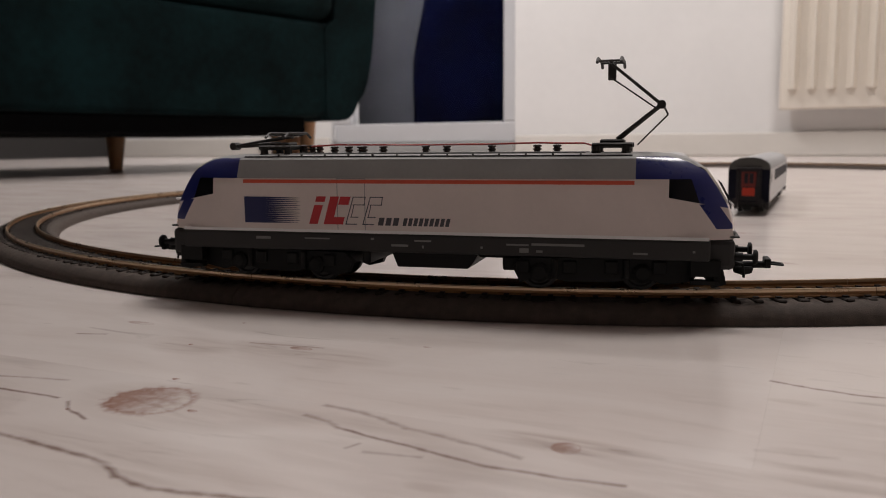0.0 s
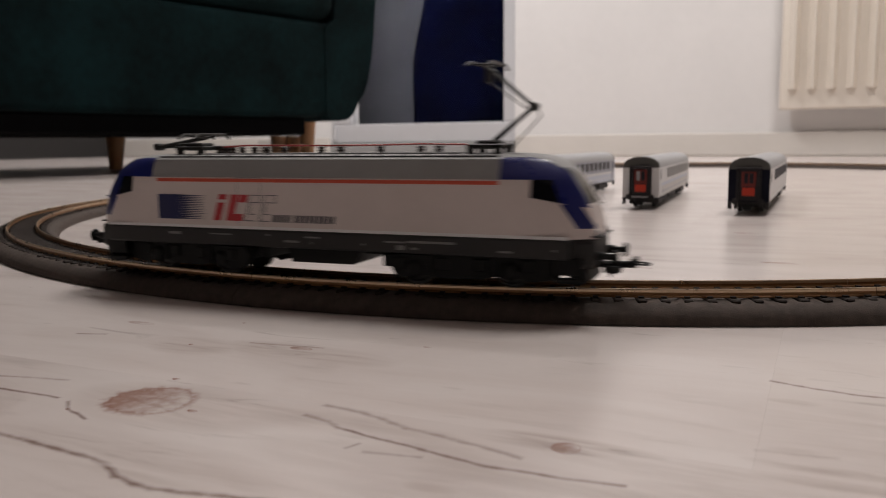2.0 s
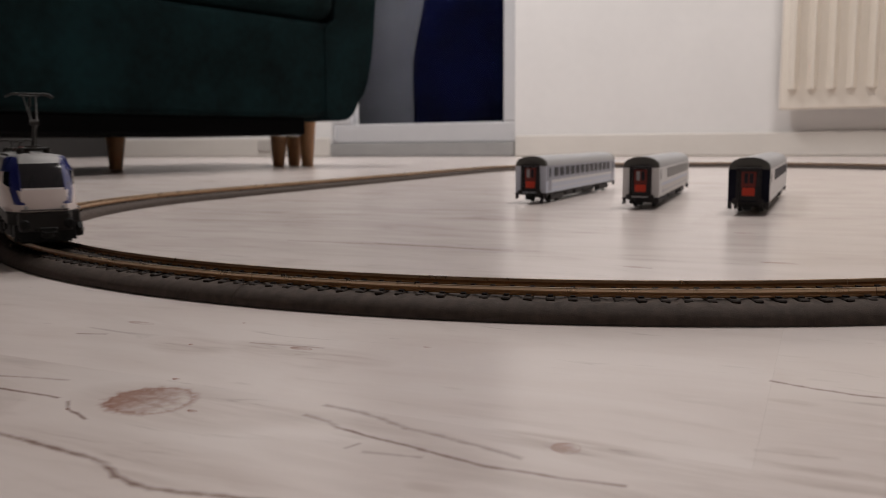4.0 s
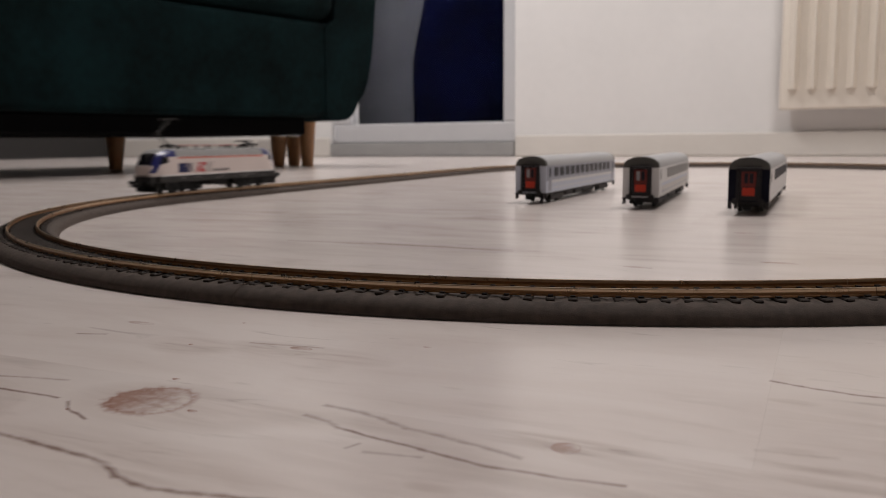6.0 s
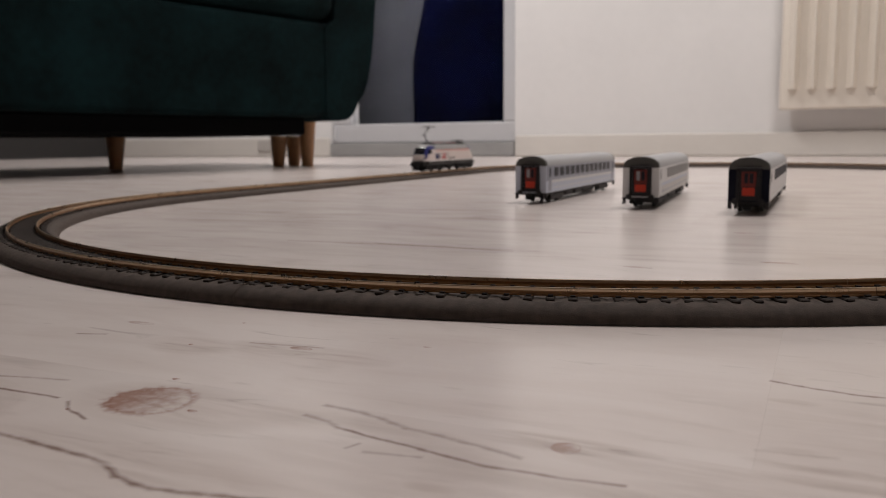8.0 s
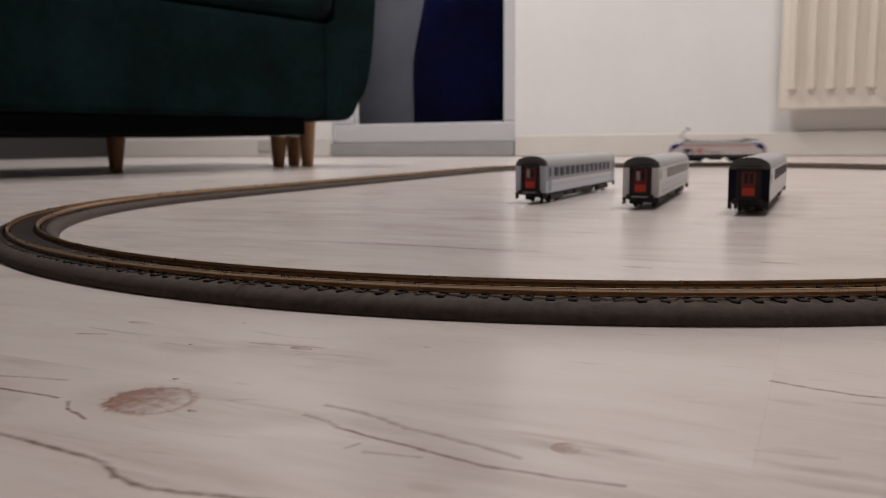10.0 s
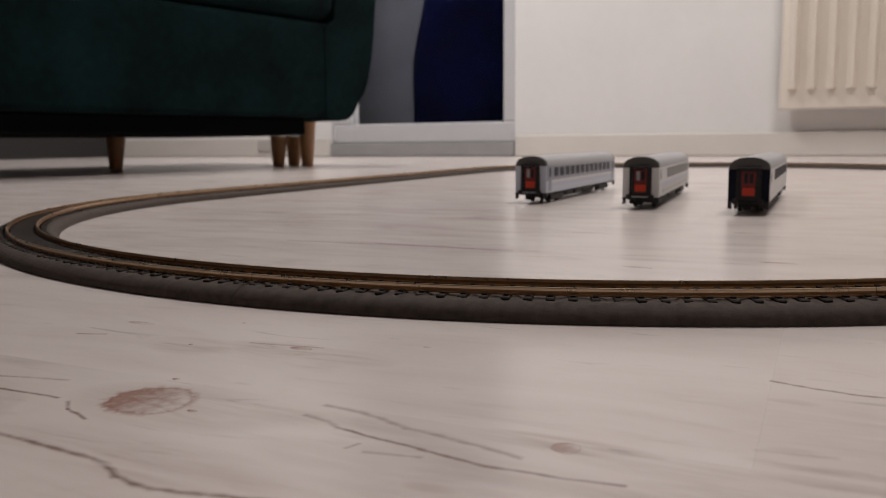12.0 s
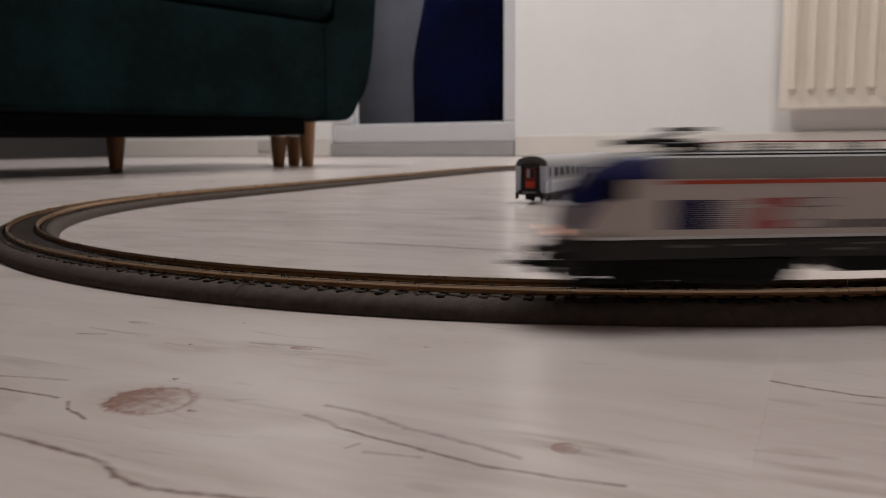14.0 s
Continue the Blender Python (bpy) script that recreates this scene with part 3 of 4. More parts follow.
def lay_track():
    arc = R_CURVE * math.pi / 6
    first = LEGS[0][0]
    curve = track_section("curved_track", "curved model railway track on grey ballast bed, on the floor", arc, 1 / R_CURVE, 30)
    straight = track_section("straight_track", "straight model railway track on grey ballast bed, on the floor", 0.2, 0.0, 26)
    spots = [(straight, first + 0.2 * i) for i in range(4)]
    spots += [(curve, first + L_SIDE + arc * i) for i in range(6)]
    spots += [(straight, first + L_SIDE + R_CURVE * math.pi + 0.2 * i) for i in range(4)]
    spots += [(curve, first - arc * (i + 1)) for i in range(6)]
    used = set()
    for ob, s in spots:
        x, y, a = on_track(s)
        m = pose(x, y, 0.0003, 0, 0, math.degrees(a))
        if ob in used:
            copy_thing(ob, m)
        else:
            ob.matrix_basis = m
            used.add(ob)


lay_track()

# ---------------------------------------------------------------- the locomotive; +x is the end with the raised pantograph, z = 0 the rail top
MM = 0.001


def profile_x(z):
    """Half length of the shell at a height, in mm."""
    pts = [(18.5, 104.8), (24, 104.2), (29.6, 102.6), (35, 99.6), (41, 95.6), (44, 91.5), (45.6, 88.0), (46.6, 83.5), (47.2, 77.0)]
    zs, xs = zip(*pts)
    return float(np.interp(z, zs, xs))


def profile_y(z):
    """Half width of the shell at a height, in mm."""
    zs, ys = zip(*[(18.5, 17.2), (37.5, 17.2), (39.0, 16.9), (45.2, 14.4), (46.2, 12.6), (46.8, 9.5), (47.2, 5.0)])
    return float(np.interp(z, zs, ys))


def shell_levels():
    zs = list(np.arange(18.5, 45.2, 1.335)) + [45.2, 45.7, 46.2, 46.6, 46.9, 47.2]
    return zs


def shell_ring(z):
    lx, ly = profile_x(z), profile_y(z)
    f = [0.0, 0.12, 0.24, 0.36, 0.48, 0.60, 0.70, 0.78, 0.84, 0.89, 0.93, 0.96, 0.98, 1.0]
    ring = []
    side_x = [-73.3 + 146.6 * i / 24 for i in range(25)]
    nose_x = [73.3 + (lx - 73.3) * v for v in f[1:]]
    for sx, sy in ((1, -1), (1, 1), (-1, 1), (-1, -1)):
        half = []
        for x in nose_x:
            t = max(0.0, (x - (lx - 25)) / 25.0) if lx > 78 else max(0.0, (x - 73.3) / max(0.1, lx - 73.3))
            w = ly * (1 - 0.40 * t ** 2.3)
            half.append((sx * x, sy * w, z))
        tip = half[-1]
        front = [(tip[0], tip[1] * g, z) for g in (0.86, 0.6, 0.3)]
        bow = [(p[0] + sx * 1.1 * (1 - (p[1] / tip[1]) ** 2) if lx > 78 else p[0], p[1], z) for p in front]
        half += bow
        if (sx, sy) == (1, -1):
            ring += [(x, -ly, z) for x in side_x] + half + [(lx + (1.1 if lx > 78 else 0), 0.0, z)]
        elif (sx, sy) == (1, 1):
            ring += half[::-1]
        elif (sx, sy) == (-1, 1):
            ring += [(x, ly, z) for x in side_x[::-1]] + half + [(-lx - (1.1 if lx > 78 else 0), 0.0, z)]
        else:
            ring += half[::-1]
    return [Vector(p) * MM for p in ring]


def shell_zone(c):
    """Which piece of the livery a face of the shell belongs to."""
    x, y, z = abs(c.x) / MM, abs(c.y) / MM, c.z / MM
    end = "a" if c.x > 0 else "b"
    side = "l" if c.y > 0 else "r"
    low = 32.4 - (x - 84) * 0.19
    if x > 84 and y < 9.8 and z > 42.3:
        return "roof", ""
    if x > 90 and y < 9.8 and 30.2 < z < 42.3:
        return "windscreen", end
    if 84 < x < 93.6 - (z - 31) * 0.35 and low < z < 38.4 and y > 9.8:
        return "side_window", end + side
    if x > 73.3 and z > 38.4 and y > 9.8 and z < 45.8:
        return "cab_panel", end + side
    if x > 84 and z > low and y > 9.8 and z < 45.8:
        return "cab_panel", end + side
    if 22.0 < z < 30.2 and y > 8.6 and 94.0 < x - (29.7 - z) * 0.7 < 100.0:
        return "cab_panel", end + side
    if z > 38.4:
        return "roof", ""
    return "body", ""


def shell_cuts():
    """Planes (point, normal) in mm along which the colours change."""
    cuts = [((0, 0, 38.4), (0, 0, 1)), ((0, 0, 42.3), (0, 0, 1)), ((0, 0, 30.2), (0, 0, 1)), ((0, 0, 45.8), (0, 0, 1)),
            ((0, 9.8, 0), (0, 1, 0)), ((0, -9.8, 0), (0, 1, 0)), ((0, 8.6, 0), (0, 1, 0)), ((0, -8.6, 0), (0, 1, 0)), ((0, 0, 22.0), (0, 0, 1))]
    for d in (1, -1):
        cuts += [((d * 84, 0, 0), (1, 0, 0)), ((d * 84, 0, 32.4), (d * 0.19, 0, 1)), ((d * 93.6, 0, 31), (d * 1, 0, 0.35)), ((d * 94.0, 0, 29.7), (d * 1, 0, 0.7)), ((d * 100.0, 0, 29.7), (d * 1, 0, 0.7))]
    return cuts


def shell_parts(parent):
    levels = shell_levels()
    rings = [shell_ring(z) for z in levels]
    n = len(rings[0])
    groups = {}
    whole = bmesh.new()
    vs = [[whole.verts.new(p) for p in ring] for ring in rings]
    for a, b in zip(vs, vs[1:]):
        for i in range(n):
            j = (i + 1) % n
            whole.faces.new((a[i], a[j], b[j], b[i]))
    whole.faces.new(vs[-1])
    whole.faces.new(vs[0][::-1])
    for point, normal in shell_cuts():
        bmesh.ops.bisect_plane(whole, geom=whole.verts[:] + whole.edges[:] + whole.faces[:], dist=1e-7, plane_co=Vector(point) * MM, plane_no=Vector(normal).normalized())
    for f in whole.faces:
        groups.setdefault(shell_zone(f.calc_center_median()), []).append([v.co.copy() for v in f.verts])
    whole.free()
    looks = {"body": (M_WHITE, "off-white body shell"), "roof": (M_ROOF, "grey roof"), "cab_panel": (M_BLUE, "royal blue cab panel"),
             "windscreen": (M_BLACKGLASS, "black glazed windscreen"), "side_window": (M_BLACKGLASS, "black cab side window")}
    for (kind, _), quads in groups.items():
        bm = bmesh.new()
        for quad in quads:
            bm.faces.new([bm.verts.new(p) for p in quad])
        bmesh.ops.remove_doubles(bm, verts=bm.verts[:], dist=4e-5)
        bmesh.ops.dissolve_degenerate(bm, dist=2e-5, edges=bm.edges[:])
        part(kind, bm, looks[kind][0], parent, looks[kind][1], smooth=True)


def slab(bm, outline, sign, proud=0.12):
    """A print or strip on a flank: outline in mm along and up, on the flank that sign names."""
    y0, y1 = 17.1 * MM, (17.2 + proud) * MM
    pts = [(x * MM, z * MM) for x, z in outline]
    if sign > 0:
        pts = [(-x, z) for x, z in pts]
    prism(bm, pts, sign * y0, sign * y1, "Y")
    return bm


def rect(x0, z0, x1, z1, lean=0.0):
    return [(x0, z0), (x1, z0), (x1 + lean, z1), (x0 + lean, z1)]


def livery(parent, sign):
    bm = slab(bmesh.new(), rect(-70.6, 36.6, 73.0, 37.9), sign)
    part("orange_line", bm, M_ORANGE, parent, "thin orange waist line")
    part("blue_field", slab(bmesh.new(), rect(-70.4, 21.7, -62.0, 31.5), sign), M_BLUEPRINT, parent, "printed blue field")
    for i in range(14):
        z = 21.7 + 0.70 * i
        bm = slab(bmesh.new(), [(-62.0, z), (-62.0, z + 0.70), (-58.0, z + 0.62), (-48.6 + (i % 2), z + 0.37), (-48.6 + (i % 2), z + 0.30), (-58.0, z + 0.06)], sign)
        part("fading_stripe", bm, M_BLUEPRINT, parent, "thin blue stripe running out to a point")
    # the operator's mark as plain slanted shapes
    bm = bmesh.new()
    for shape in (rect(-44.0, 21.6, -40.6, 28.6, 2.3), rect(-41.3, 29.8, -37.6, 31.8, 0.6), rect(-38.2, 21.6, -34.8, 31.8, 3.0), rect(-34.8, 21.6, -30.6, 24.3, 0.8), rect(-32.2, 28.8, -28.2, 31.8, 0.9)):
        slab(bm, shape, sign)
    part("red_mark", bm, M_RED, parent, "red slanted mark")
    bm = bmesh.new()
    for x in (-29.6, -23.0):
        for shape in (rect(x, 21.6, x + 0.35, 31.8, 3.2), rect(x, 21.6, x + 4.6, 21.95), rect(x + 2.0, 24.2, x + 5.2, 24.5), rect(x + 3.2, 31.5, x + 8.2, 31.8), rect(x + 3.0, 28.7, x + 7.6, 29.0), rect(x + 2.2, 24.2, x + 2.5, 28.9, 1.2), rect(x + 7.4, 28.7, x + 7.7, 31.8, 0.4)):
            slab(bm, shape, sign, 0.10)
    part("outline_mark", bm, M_PRINT, parent, "thin dark outlined mark")
    for x, w in [(-17.0 + i * 2.8, 2.0) for i in range(3)] + [(-7.6 + i * 1.98, 1.35) for i in range(9)]:
        part("name_bar", slab(bmesh.new(), rect(x, 21.5, x + w, 24.3, 0.7), sign), M_NAMEPRINT, parent, "dark bar of printing")
    bm = bmesh.new()
    for shape in (rect(-32.7, 18.6, -32.4, 38.3), rect(-22.0, 18.6, -21.7, 38.3), rect(-32.7, 38.2, -21.7, 38.5)):
        slab(bm, shape, sign, 0.05)
    part("flap_joint", bm, M_ROOF, parent, "fine joint of a side flap")
    for x0, z0, x1, z1 in ((-3.2, 15.9, 3.0, 16.5), (-12.0, 14.0, -5.6, 14.8), (30.2, 15.4, 38.0, 16.0), (39.0, 15.6, 57.0, 16.4), (34.8, 13.0, 38.0, 14.6), (40.6, 13.2, 42.8, 14.0), (73.0, 13.4, 77.8, 14.1),
                           (-19.8, 16.2, -18.6, 16.9), (-46.0, 16.0, -36.0, 16.5), (-66.0, 15.6, -60.0, 16.6), (21.0, 14.0, 21.8, 14.8), (-0.3, 13.6, 0.2, 14.6), (92.0, 14.4, 92.8, 15.2)):
        part("data_bar", slab(bmesh.new(), rect(x0, z0, x1, z1), sign, 0.04), M_PALEPRINT, parent, "pale bar of small printing")


def insulator(x, y, z0, z1, parent, fat=1.25):
    bm = bmesh.new()
    prof = [(1.1, 0.0)]
    n = 3
    for i in range(n):
        h = (z1 - z0) * (i + 0.25) / n
        prof += [(fat * 0.7, h), (fat, h + 0.12), (fat, h + 0.6), (fat * 0.7, h + 0.72)]
    prof += [(0.7, z1 - z0)]
    lathe(bm, [(r * MM, h * MM) for r, h in prof], (x * MM, y * MM, z0 * MM), n=10)
    part("insulator", bm, M_BROWNINS, parent, "brown ribbed insulator", smooth=True)


def pantograph(parent, x0, d, raised):
    """x0: middle of its base in mm; d: +1 or -1, the way its elbow points."""
    base = bmesh.new()
    v = lambda x, y, z: Vector(((x0 + d * x) * MM, y * MM, z * MM))
    for y in (-6.5, 6.5):
        rod(base, v(-6.5, y, 49.6), v(7.0, y, 49.6), 0.85 * MM, n=6)
        for x in (-5.2, 5.0):
            lathe(base, [(1.7 * MM, 0), (1.9 * MM, 0.6 * MM), (1.5 * MM, 1.0 * MM), (1.9 * MM, 1.6 * MM), (1.5 * MM, 2.4 * MM), (1.6 * MM, 4.2 * MM)], v(x, y, 45.2), n=8)
    for x in (-5.5, 4.5):
        rod(base, v(x, -6.5, 49.6), v(x, 6.5, 49.6), 0.9 * MM, n=6)
    box(base, v(0, 0, 0) + Vector((-4.2 * MM, -4.0 * MM, 48.6 * MM)), v(0, 0, 0) + Vector((4.2 * MM, 4.0 * MM, 51.6 * MM)), 0.5 * MM, 1)
    p = part("pantograph", base, M_PANTO, parent, "dark raised pantograph" if raised else "dark folded pantograph")
    if raised:
        foot, knee, head = (1.5, 51.4), (16.2, 63.2), (-0.6, 77.2)
    else:
        foot, knee, head = (1.5, 51.0), (21.0, 50.2), (-2.0, 53.6)
    part("lower_arm", rods((v(foot[0], 0, foot[1]), v(knee[0], 0, knee[1]), 0.95 * MM, 0.75 * MM)), M_PANTO, p)
    bm = rods((v(knee[0], -1.2, knee[1]), v(head[0], -3.0, head[1]), 0.55 * MM, 0.45 * MM), (v(knee[0], 1.2, knee[1]), v(head[0], 3.0, head[1]), 0.55 * MM, 0.45 * MM), n=6)
    part("upper_arm", bm, M_PANTO, p)
    bm = bmesh.new()
    rod(bm, v(knee[0], -2.2, knee[1]), v(knee[0], 2.2, knee[1]), 1.5 * MM, n=10)
    part("elbow_joint", bm, M_PANTO, p)
    if raised:
        bm = rods((v(18.4, 0.8, 59.8), v(8.4, 0.8, 49.6), 0.28 * MM), (v(18.4, 0.8, 59.8), v(17.0, 0.8, 62.6), 0.32 * MM), (v(14.4, -0.6, 62.0), v(-0.8, -0.6, 72.6), 0.28 * MM), n=6)
        part("control_rod", bm, M_PANTO, p)
        box_lo, box_hi = sorted((v(-2.0, 0, 0).x, v(0.8, 0, 0).x))
        bm = box(bmesh.new(), (box_lo, -0.6 * MM, 71.8 * MM), (box_hi, 0.6 * MM, 77.6 * MM), 0.3 * MM, 1)
        part("head_link", bm, M_PANTO, p)
    hz = head[1] + 1.4
    bm = bmesh.new()
    for x in (-4.2, 3.6):
        for a, b in (((-11.5, hz - 1.6), (-8.2, hz)), ((-8.2, hz), (8.2, hz)), ((8.2, hz), (11.5, hz - 1.6))):
            rod(bm, v(head[0] + x, a[0], a[1]), v(head[0] + x, b[0], b[1]), 0.55 * MM, n=6)
    for y in (-4.5, 4.5):
        rod(bm, v(head[0] - 4.4, y, hz - 0.5), v(head[0] + 3.8, y, hz - 0.5), 0.4 * MM, n=6)
    rod(bm, v(head[0], -4.5, hz - 1.0), v(head[0], 4.5, hz - 1.0), 0.5 * MM, n=6)
    part("contact_head", bm, M_PANTO, p)
    return p


def bogie(parent, x0, left, right):
    """left, right: reach of the side frames from the pivot, in mm."""
    ob = new("bogie")
    ob.parent = parent
    ob.location = (x0 * MM, 0, 0)
    tagged(ob, "black four-wheel bogie")
    for y in (-1, 1):
        bm = bmesh.new()
        out = [(-left, 8.0), (-left + 2, 4.0), (-min(25, left - 2.5), 2.6), (-21, 3.8), (-12, 4.2), (-8, 3.2), (8, 3.2), (12, 4.2), (21, 3.8), (min(25, right - 2.5), 2.6), (right - 2, 4.0), (right, 8.0), (right - 3, 11.4), (-left + 3, 11.4)]
        lo, hi = sorted((y * 12.2 * MM, y * 14.6 * MM))
        prism(bm, [(a * MM, b * MM) for a, b in out], lo, hi, "Y")
        for x in (-17.3, 17.3):
            c = (x * MM, y * 14.4 * MM, 6.4 * MM)
            lathe(bm, [(3.4 * MM, -0.4 * MM), (3.4 * MM, 0.8 * MM), (2.2 * MM, 1.5 * MM), (0.8 * MM, 1.6 * MM)] if y > 0 else [(0.8 * MM, -1.6 * MM), (2.2 * MM, -1.5 * MM), (3.4 * MM, -0.8 * MM), (3.4 * MM, 0.4 * MM)], c, "Y", 12)
        for x in (-23, -7, 7, 23):
            a, b = sorted((y * 14.4 * MM, y * 15.6 * MM))
            box(bm, ((x - 2.4) * MM, a, 6.0 * MM), ((x + 2.4) * MM, b, 10.6 * MM), 0.4 * MM, 1)
        for x in (-12, 12):
            rod(bm, (x * MM, y * 14.9 * MM, 4.6 * MM), (x * MM, y * 14.9 * MM, 11.0 * MM), 1.2 * MM, n=8)
        part("side_frame", bm, M_BLACK, ob)
    bm = boxes(((-30 * MM, -12.0 * MM, 6.5 * MM), (30 * MM, 12.0 * MM, 11.3 * MM)), bevel=0.5 * MM)
    part("bolster", bm, M_BLACK, ob)
    for x in (-17.3, 17.3):
        bm = bmesh.new()
        rod(bm, (x * MM, -10 * MM, 6.3 * MM), (x * MM, 10 * MM, 6.3 * MM), 1.0 * MM, n=8)
        for y in (-1, 1):
            prof = [(6.9, 7.2), (6.9, 7.8), (6.3, 8.1), (6.3, 10.3), (5.2, 10.5), (4.6, 9.9), (1.4, 10.3)]
            if y < 0:
                prof = [(r, -h) for r, h in prof[::-1]]
            lathe(bm, [(r * MM, h * MM) for r, h in prof], (x * MM, 0, 6.3 * MM), "Y", 20)
        part("wheelset", bm, M_FRAME, ob, "dark metal wheelset", smooth=True)
    return ob


def locomotive():
    ob = thing("locomotive", "white, grey and blue model electric locomotive on the track", "locomotive")
    shell_parts(ob)
    # underframe with its deeper ends
    bm = bmesh.new()
    box(bm, (-97.5 * MM, -16.9 * MM, 11.7 * MM), (97.5 * MM, 16.9 * MM, 18.4 * MM), 0.7 * MM, 2)
    part("underframe", bm, M_FRAME, ob, "anthracite underframe skirt")
    for d in (1, -1):
        bm = bmesh.new()
        a, b = sorted((d * 96 * MM, d * 105.5 * MM))
        box(bm, (a, -12.4 * MM, 8.4 * MM), (b, 12.4 * MM, 18.4 * MM), 1.6 * MM, 2)
        buf = part("buffer_beam", bm, M_FRAME, ob, "dark buffer beam")
        bm = bmesh.new()
        prism(bm, [(d * 94 * MM, 8.4 * MM), (d * 102 * MM, 8.4 * MM), (d * 103 * MM, 3.6 * MM), (d * 98.5 * MM, 2.2 * MM)], -12.0 * MM, 12.0 * MM, "Y")
        part("snow_plough", bm, M_BLACK, ob, "black rail guard")
        for y in (-1, 1):
            a, b = sorted((d * 91.5 * MM, d * 101.0 * MM))
            c, e = sorted((y * 11.0 * MM, y * 14.2 * MM))
            part("entrance_step", boxes(((a, c, 3.4 * MM), (b, e, 5.0 * MM)), ((a, c, 6.2 * MM), (b, e, 11.8 * MM)), ((b - 2 * MM if d > 0 else a, c, 5.0 * MM), (b if d > 0 else a + 2 * MM, e, 6.2 * MM)), bevel=0.2 * MM), M_BLACK, ob, "black two-tread entrance step")
        for y in (-10, 10):
            prof = [(1.5, 104.5), (1.5, 108.0), (1.0, 108.0), (1.0, 111.0), (2.5, 111.3), (2.6, 112.0), (2.0, 112.6)]
            prof = [(r * MM, d * h * MM) for r, h in (prof if d > 0 else prof)]
            bm = lathe(bmesh.new(), prof, (0, y * MM, 12.7 * MM), "X", 14)
            part("buffer", bm, M_BLACK, ob, "black buffer", smooth=True)
        bm = rods(((d * 104 * MM, 0, 8.6 * MM), (d * 116.5 * MM, 0, 9.0 * MM), 1.2 * MM), n=8)
        box(bm, (min(d * 115.5, d * 117.5) * MM, -3.6 * MM, 8.2 * MM), (max(d * 115.5, d * 117.5) * MM, 3.6 * MM, 11.4 * MM), 0.3 * MM, 1)
        rod(bm, (d * 117 * MM, -2.8 * MM, 9.6 * MM), (d * 121.5 * MM, -2.0 * MM, 9.2 * MM), 0.35 * MM, n=6)
        rod(bm, (d * 117 * MM, 2.8 * MM, 9.6 * MM), (d * 121.5 * MM, 2.0 * MM, 9.2 * MM), 0.35 * MM, n=6)
        rod(bm, (d * 121.5 * MM, -2.0 * MM, 9.2 * MM), (d * 121.5 * MM, 2.0 * MM, 9.2 * MM), 0.35 * MM, n=6)
        lathe(bm, [(0.6 * MM, 0), (3.0 * MM, 0.8 * MM), (3.4 * MM, 2.6 * MM), (3.0 * MM, 3.2 * MM)], (d * 109 * MM, 0, 5.2 * MM), n=12)
        part("coupler", bm, M_BLACK, ob, "black hook coupler")
        for y in (-4.6, 4.6):
            part("air_hose", rods(((d * 105 * MM, y * MM, 10.5 * MM), (d * 108.5 * MM, y * MM, 9.5 * MM), 0.45 * MM), ((d * 108.5 * MM, y * MM, 9.5 * MM), (d * 109.0 * MM, y * MM, 5.0 * MM), 0.45 * MM), n=6), M_BLACK, ob)
        for y in (-8.4, 8.4):
            bm = lathe(bmesh.new(), [(r * MM, d * h * MM) for r, h in ((0.85, 101.5), (0.85, 105.2), (0.6, 105.6))], (0, y * MM, 20.6 * MM), "X", 14)
            part("head_lamp", bm, M_LAMP if d < 0 else M_LENS, ob, "lit head lamp" if d < 0 else "unlit lamp lens", smooth=True)
        part("front_step", boxes(((min(d * 103, d * 106.8) * MM, -11 * MM, 18.95 * MM), (max(d * 103, d * 106.8) * MM, 11 * MM, 19.6 * MM)), bevel=0.2 * MM), M_FRAME, ob)
        for y in (-5.5, 5.5):
            part("wiper", rods(((d * 104.0 * MM, y * MM, 30.6 * MM), (d * 100.6 * MM, (y + 2) * MM, 37.0 * MM), 0.22 * MM), n=5), M_BLACK, ob)
        bm = box(bmesh.new(), (min(d * 104.4, d * 106.0) * MM, -8.6 * MM, 29.4 * MM), (max(d * 102.0, d * 104.6) * MM, 8.6 * MM, 30.1 * MM), 0.15 * MM, 1)
        part("front_grab_rail", bm, M_C_WHITE, ob, "white rail under the windscreen")
    bm = bmesh.new()
    prism(bm, [(-13 * MM, 11.9 * MM), (-10.7 * MM, 6.2 * MM), (15.6 * MM, 6.2 * MM), (17.2 * MM, 8.0 * MM), (19.7 * MM, 11.9 * MM)], -14 * MM, 14 * MM, "Y")
    part("transformer_tank", bm, M_BLACK, ob, "black underfloor tank")
    part("battery_box", boxes(((19.5 * MM, -13 * MM, 10.4 * MM), (31.5 * MM, 13 * MM, 12.0 * MM)), bevel=0.3 * MM), M_BLACK, ob)
    for x in (-22.5, 30.0):
        part("cab_step", boxes(((x * MM - 1.6 * MM, -15 * MM, 7.2 * MM), (x * MM + 1.6 * MM, 15 * MM, 11.9 * MM)), bevel=0.4 * MM), M_BLACK, ob)
    livery(ob, -1)
    livery(ob, 1)
    # pale lower edge of the shell
    for sign in (-1, 1):
        part("lower_edge", slab(bmesh.new(), rect(-97, 18.5, 97, 19.6), sign, 0.10), M_C_WHITE, ob, "pale lower edge strip")
    # roof gear
    for x in (-39.1, -33.3, -27.8, -19.4, -2.8, 4.8, 21.8, 38.3, 45.4):
        insulator(x, -3.0 if x < 0 else -1.5, 46.6, 50.0, ob, 1.6 if x != -27.8 else 2.1)
    for x in (-54.5, -51.0, -48.0):
        insulator(x, 3.0, 46.9, 50.6, ob, 1.7)
    bm = bmesh.new()
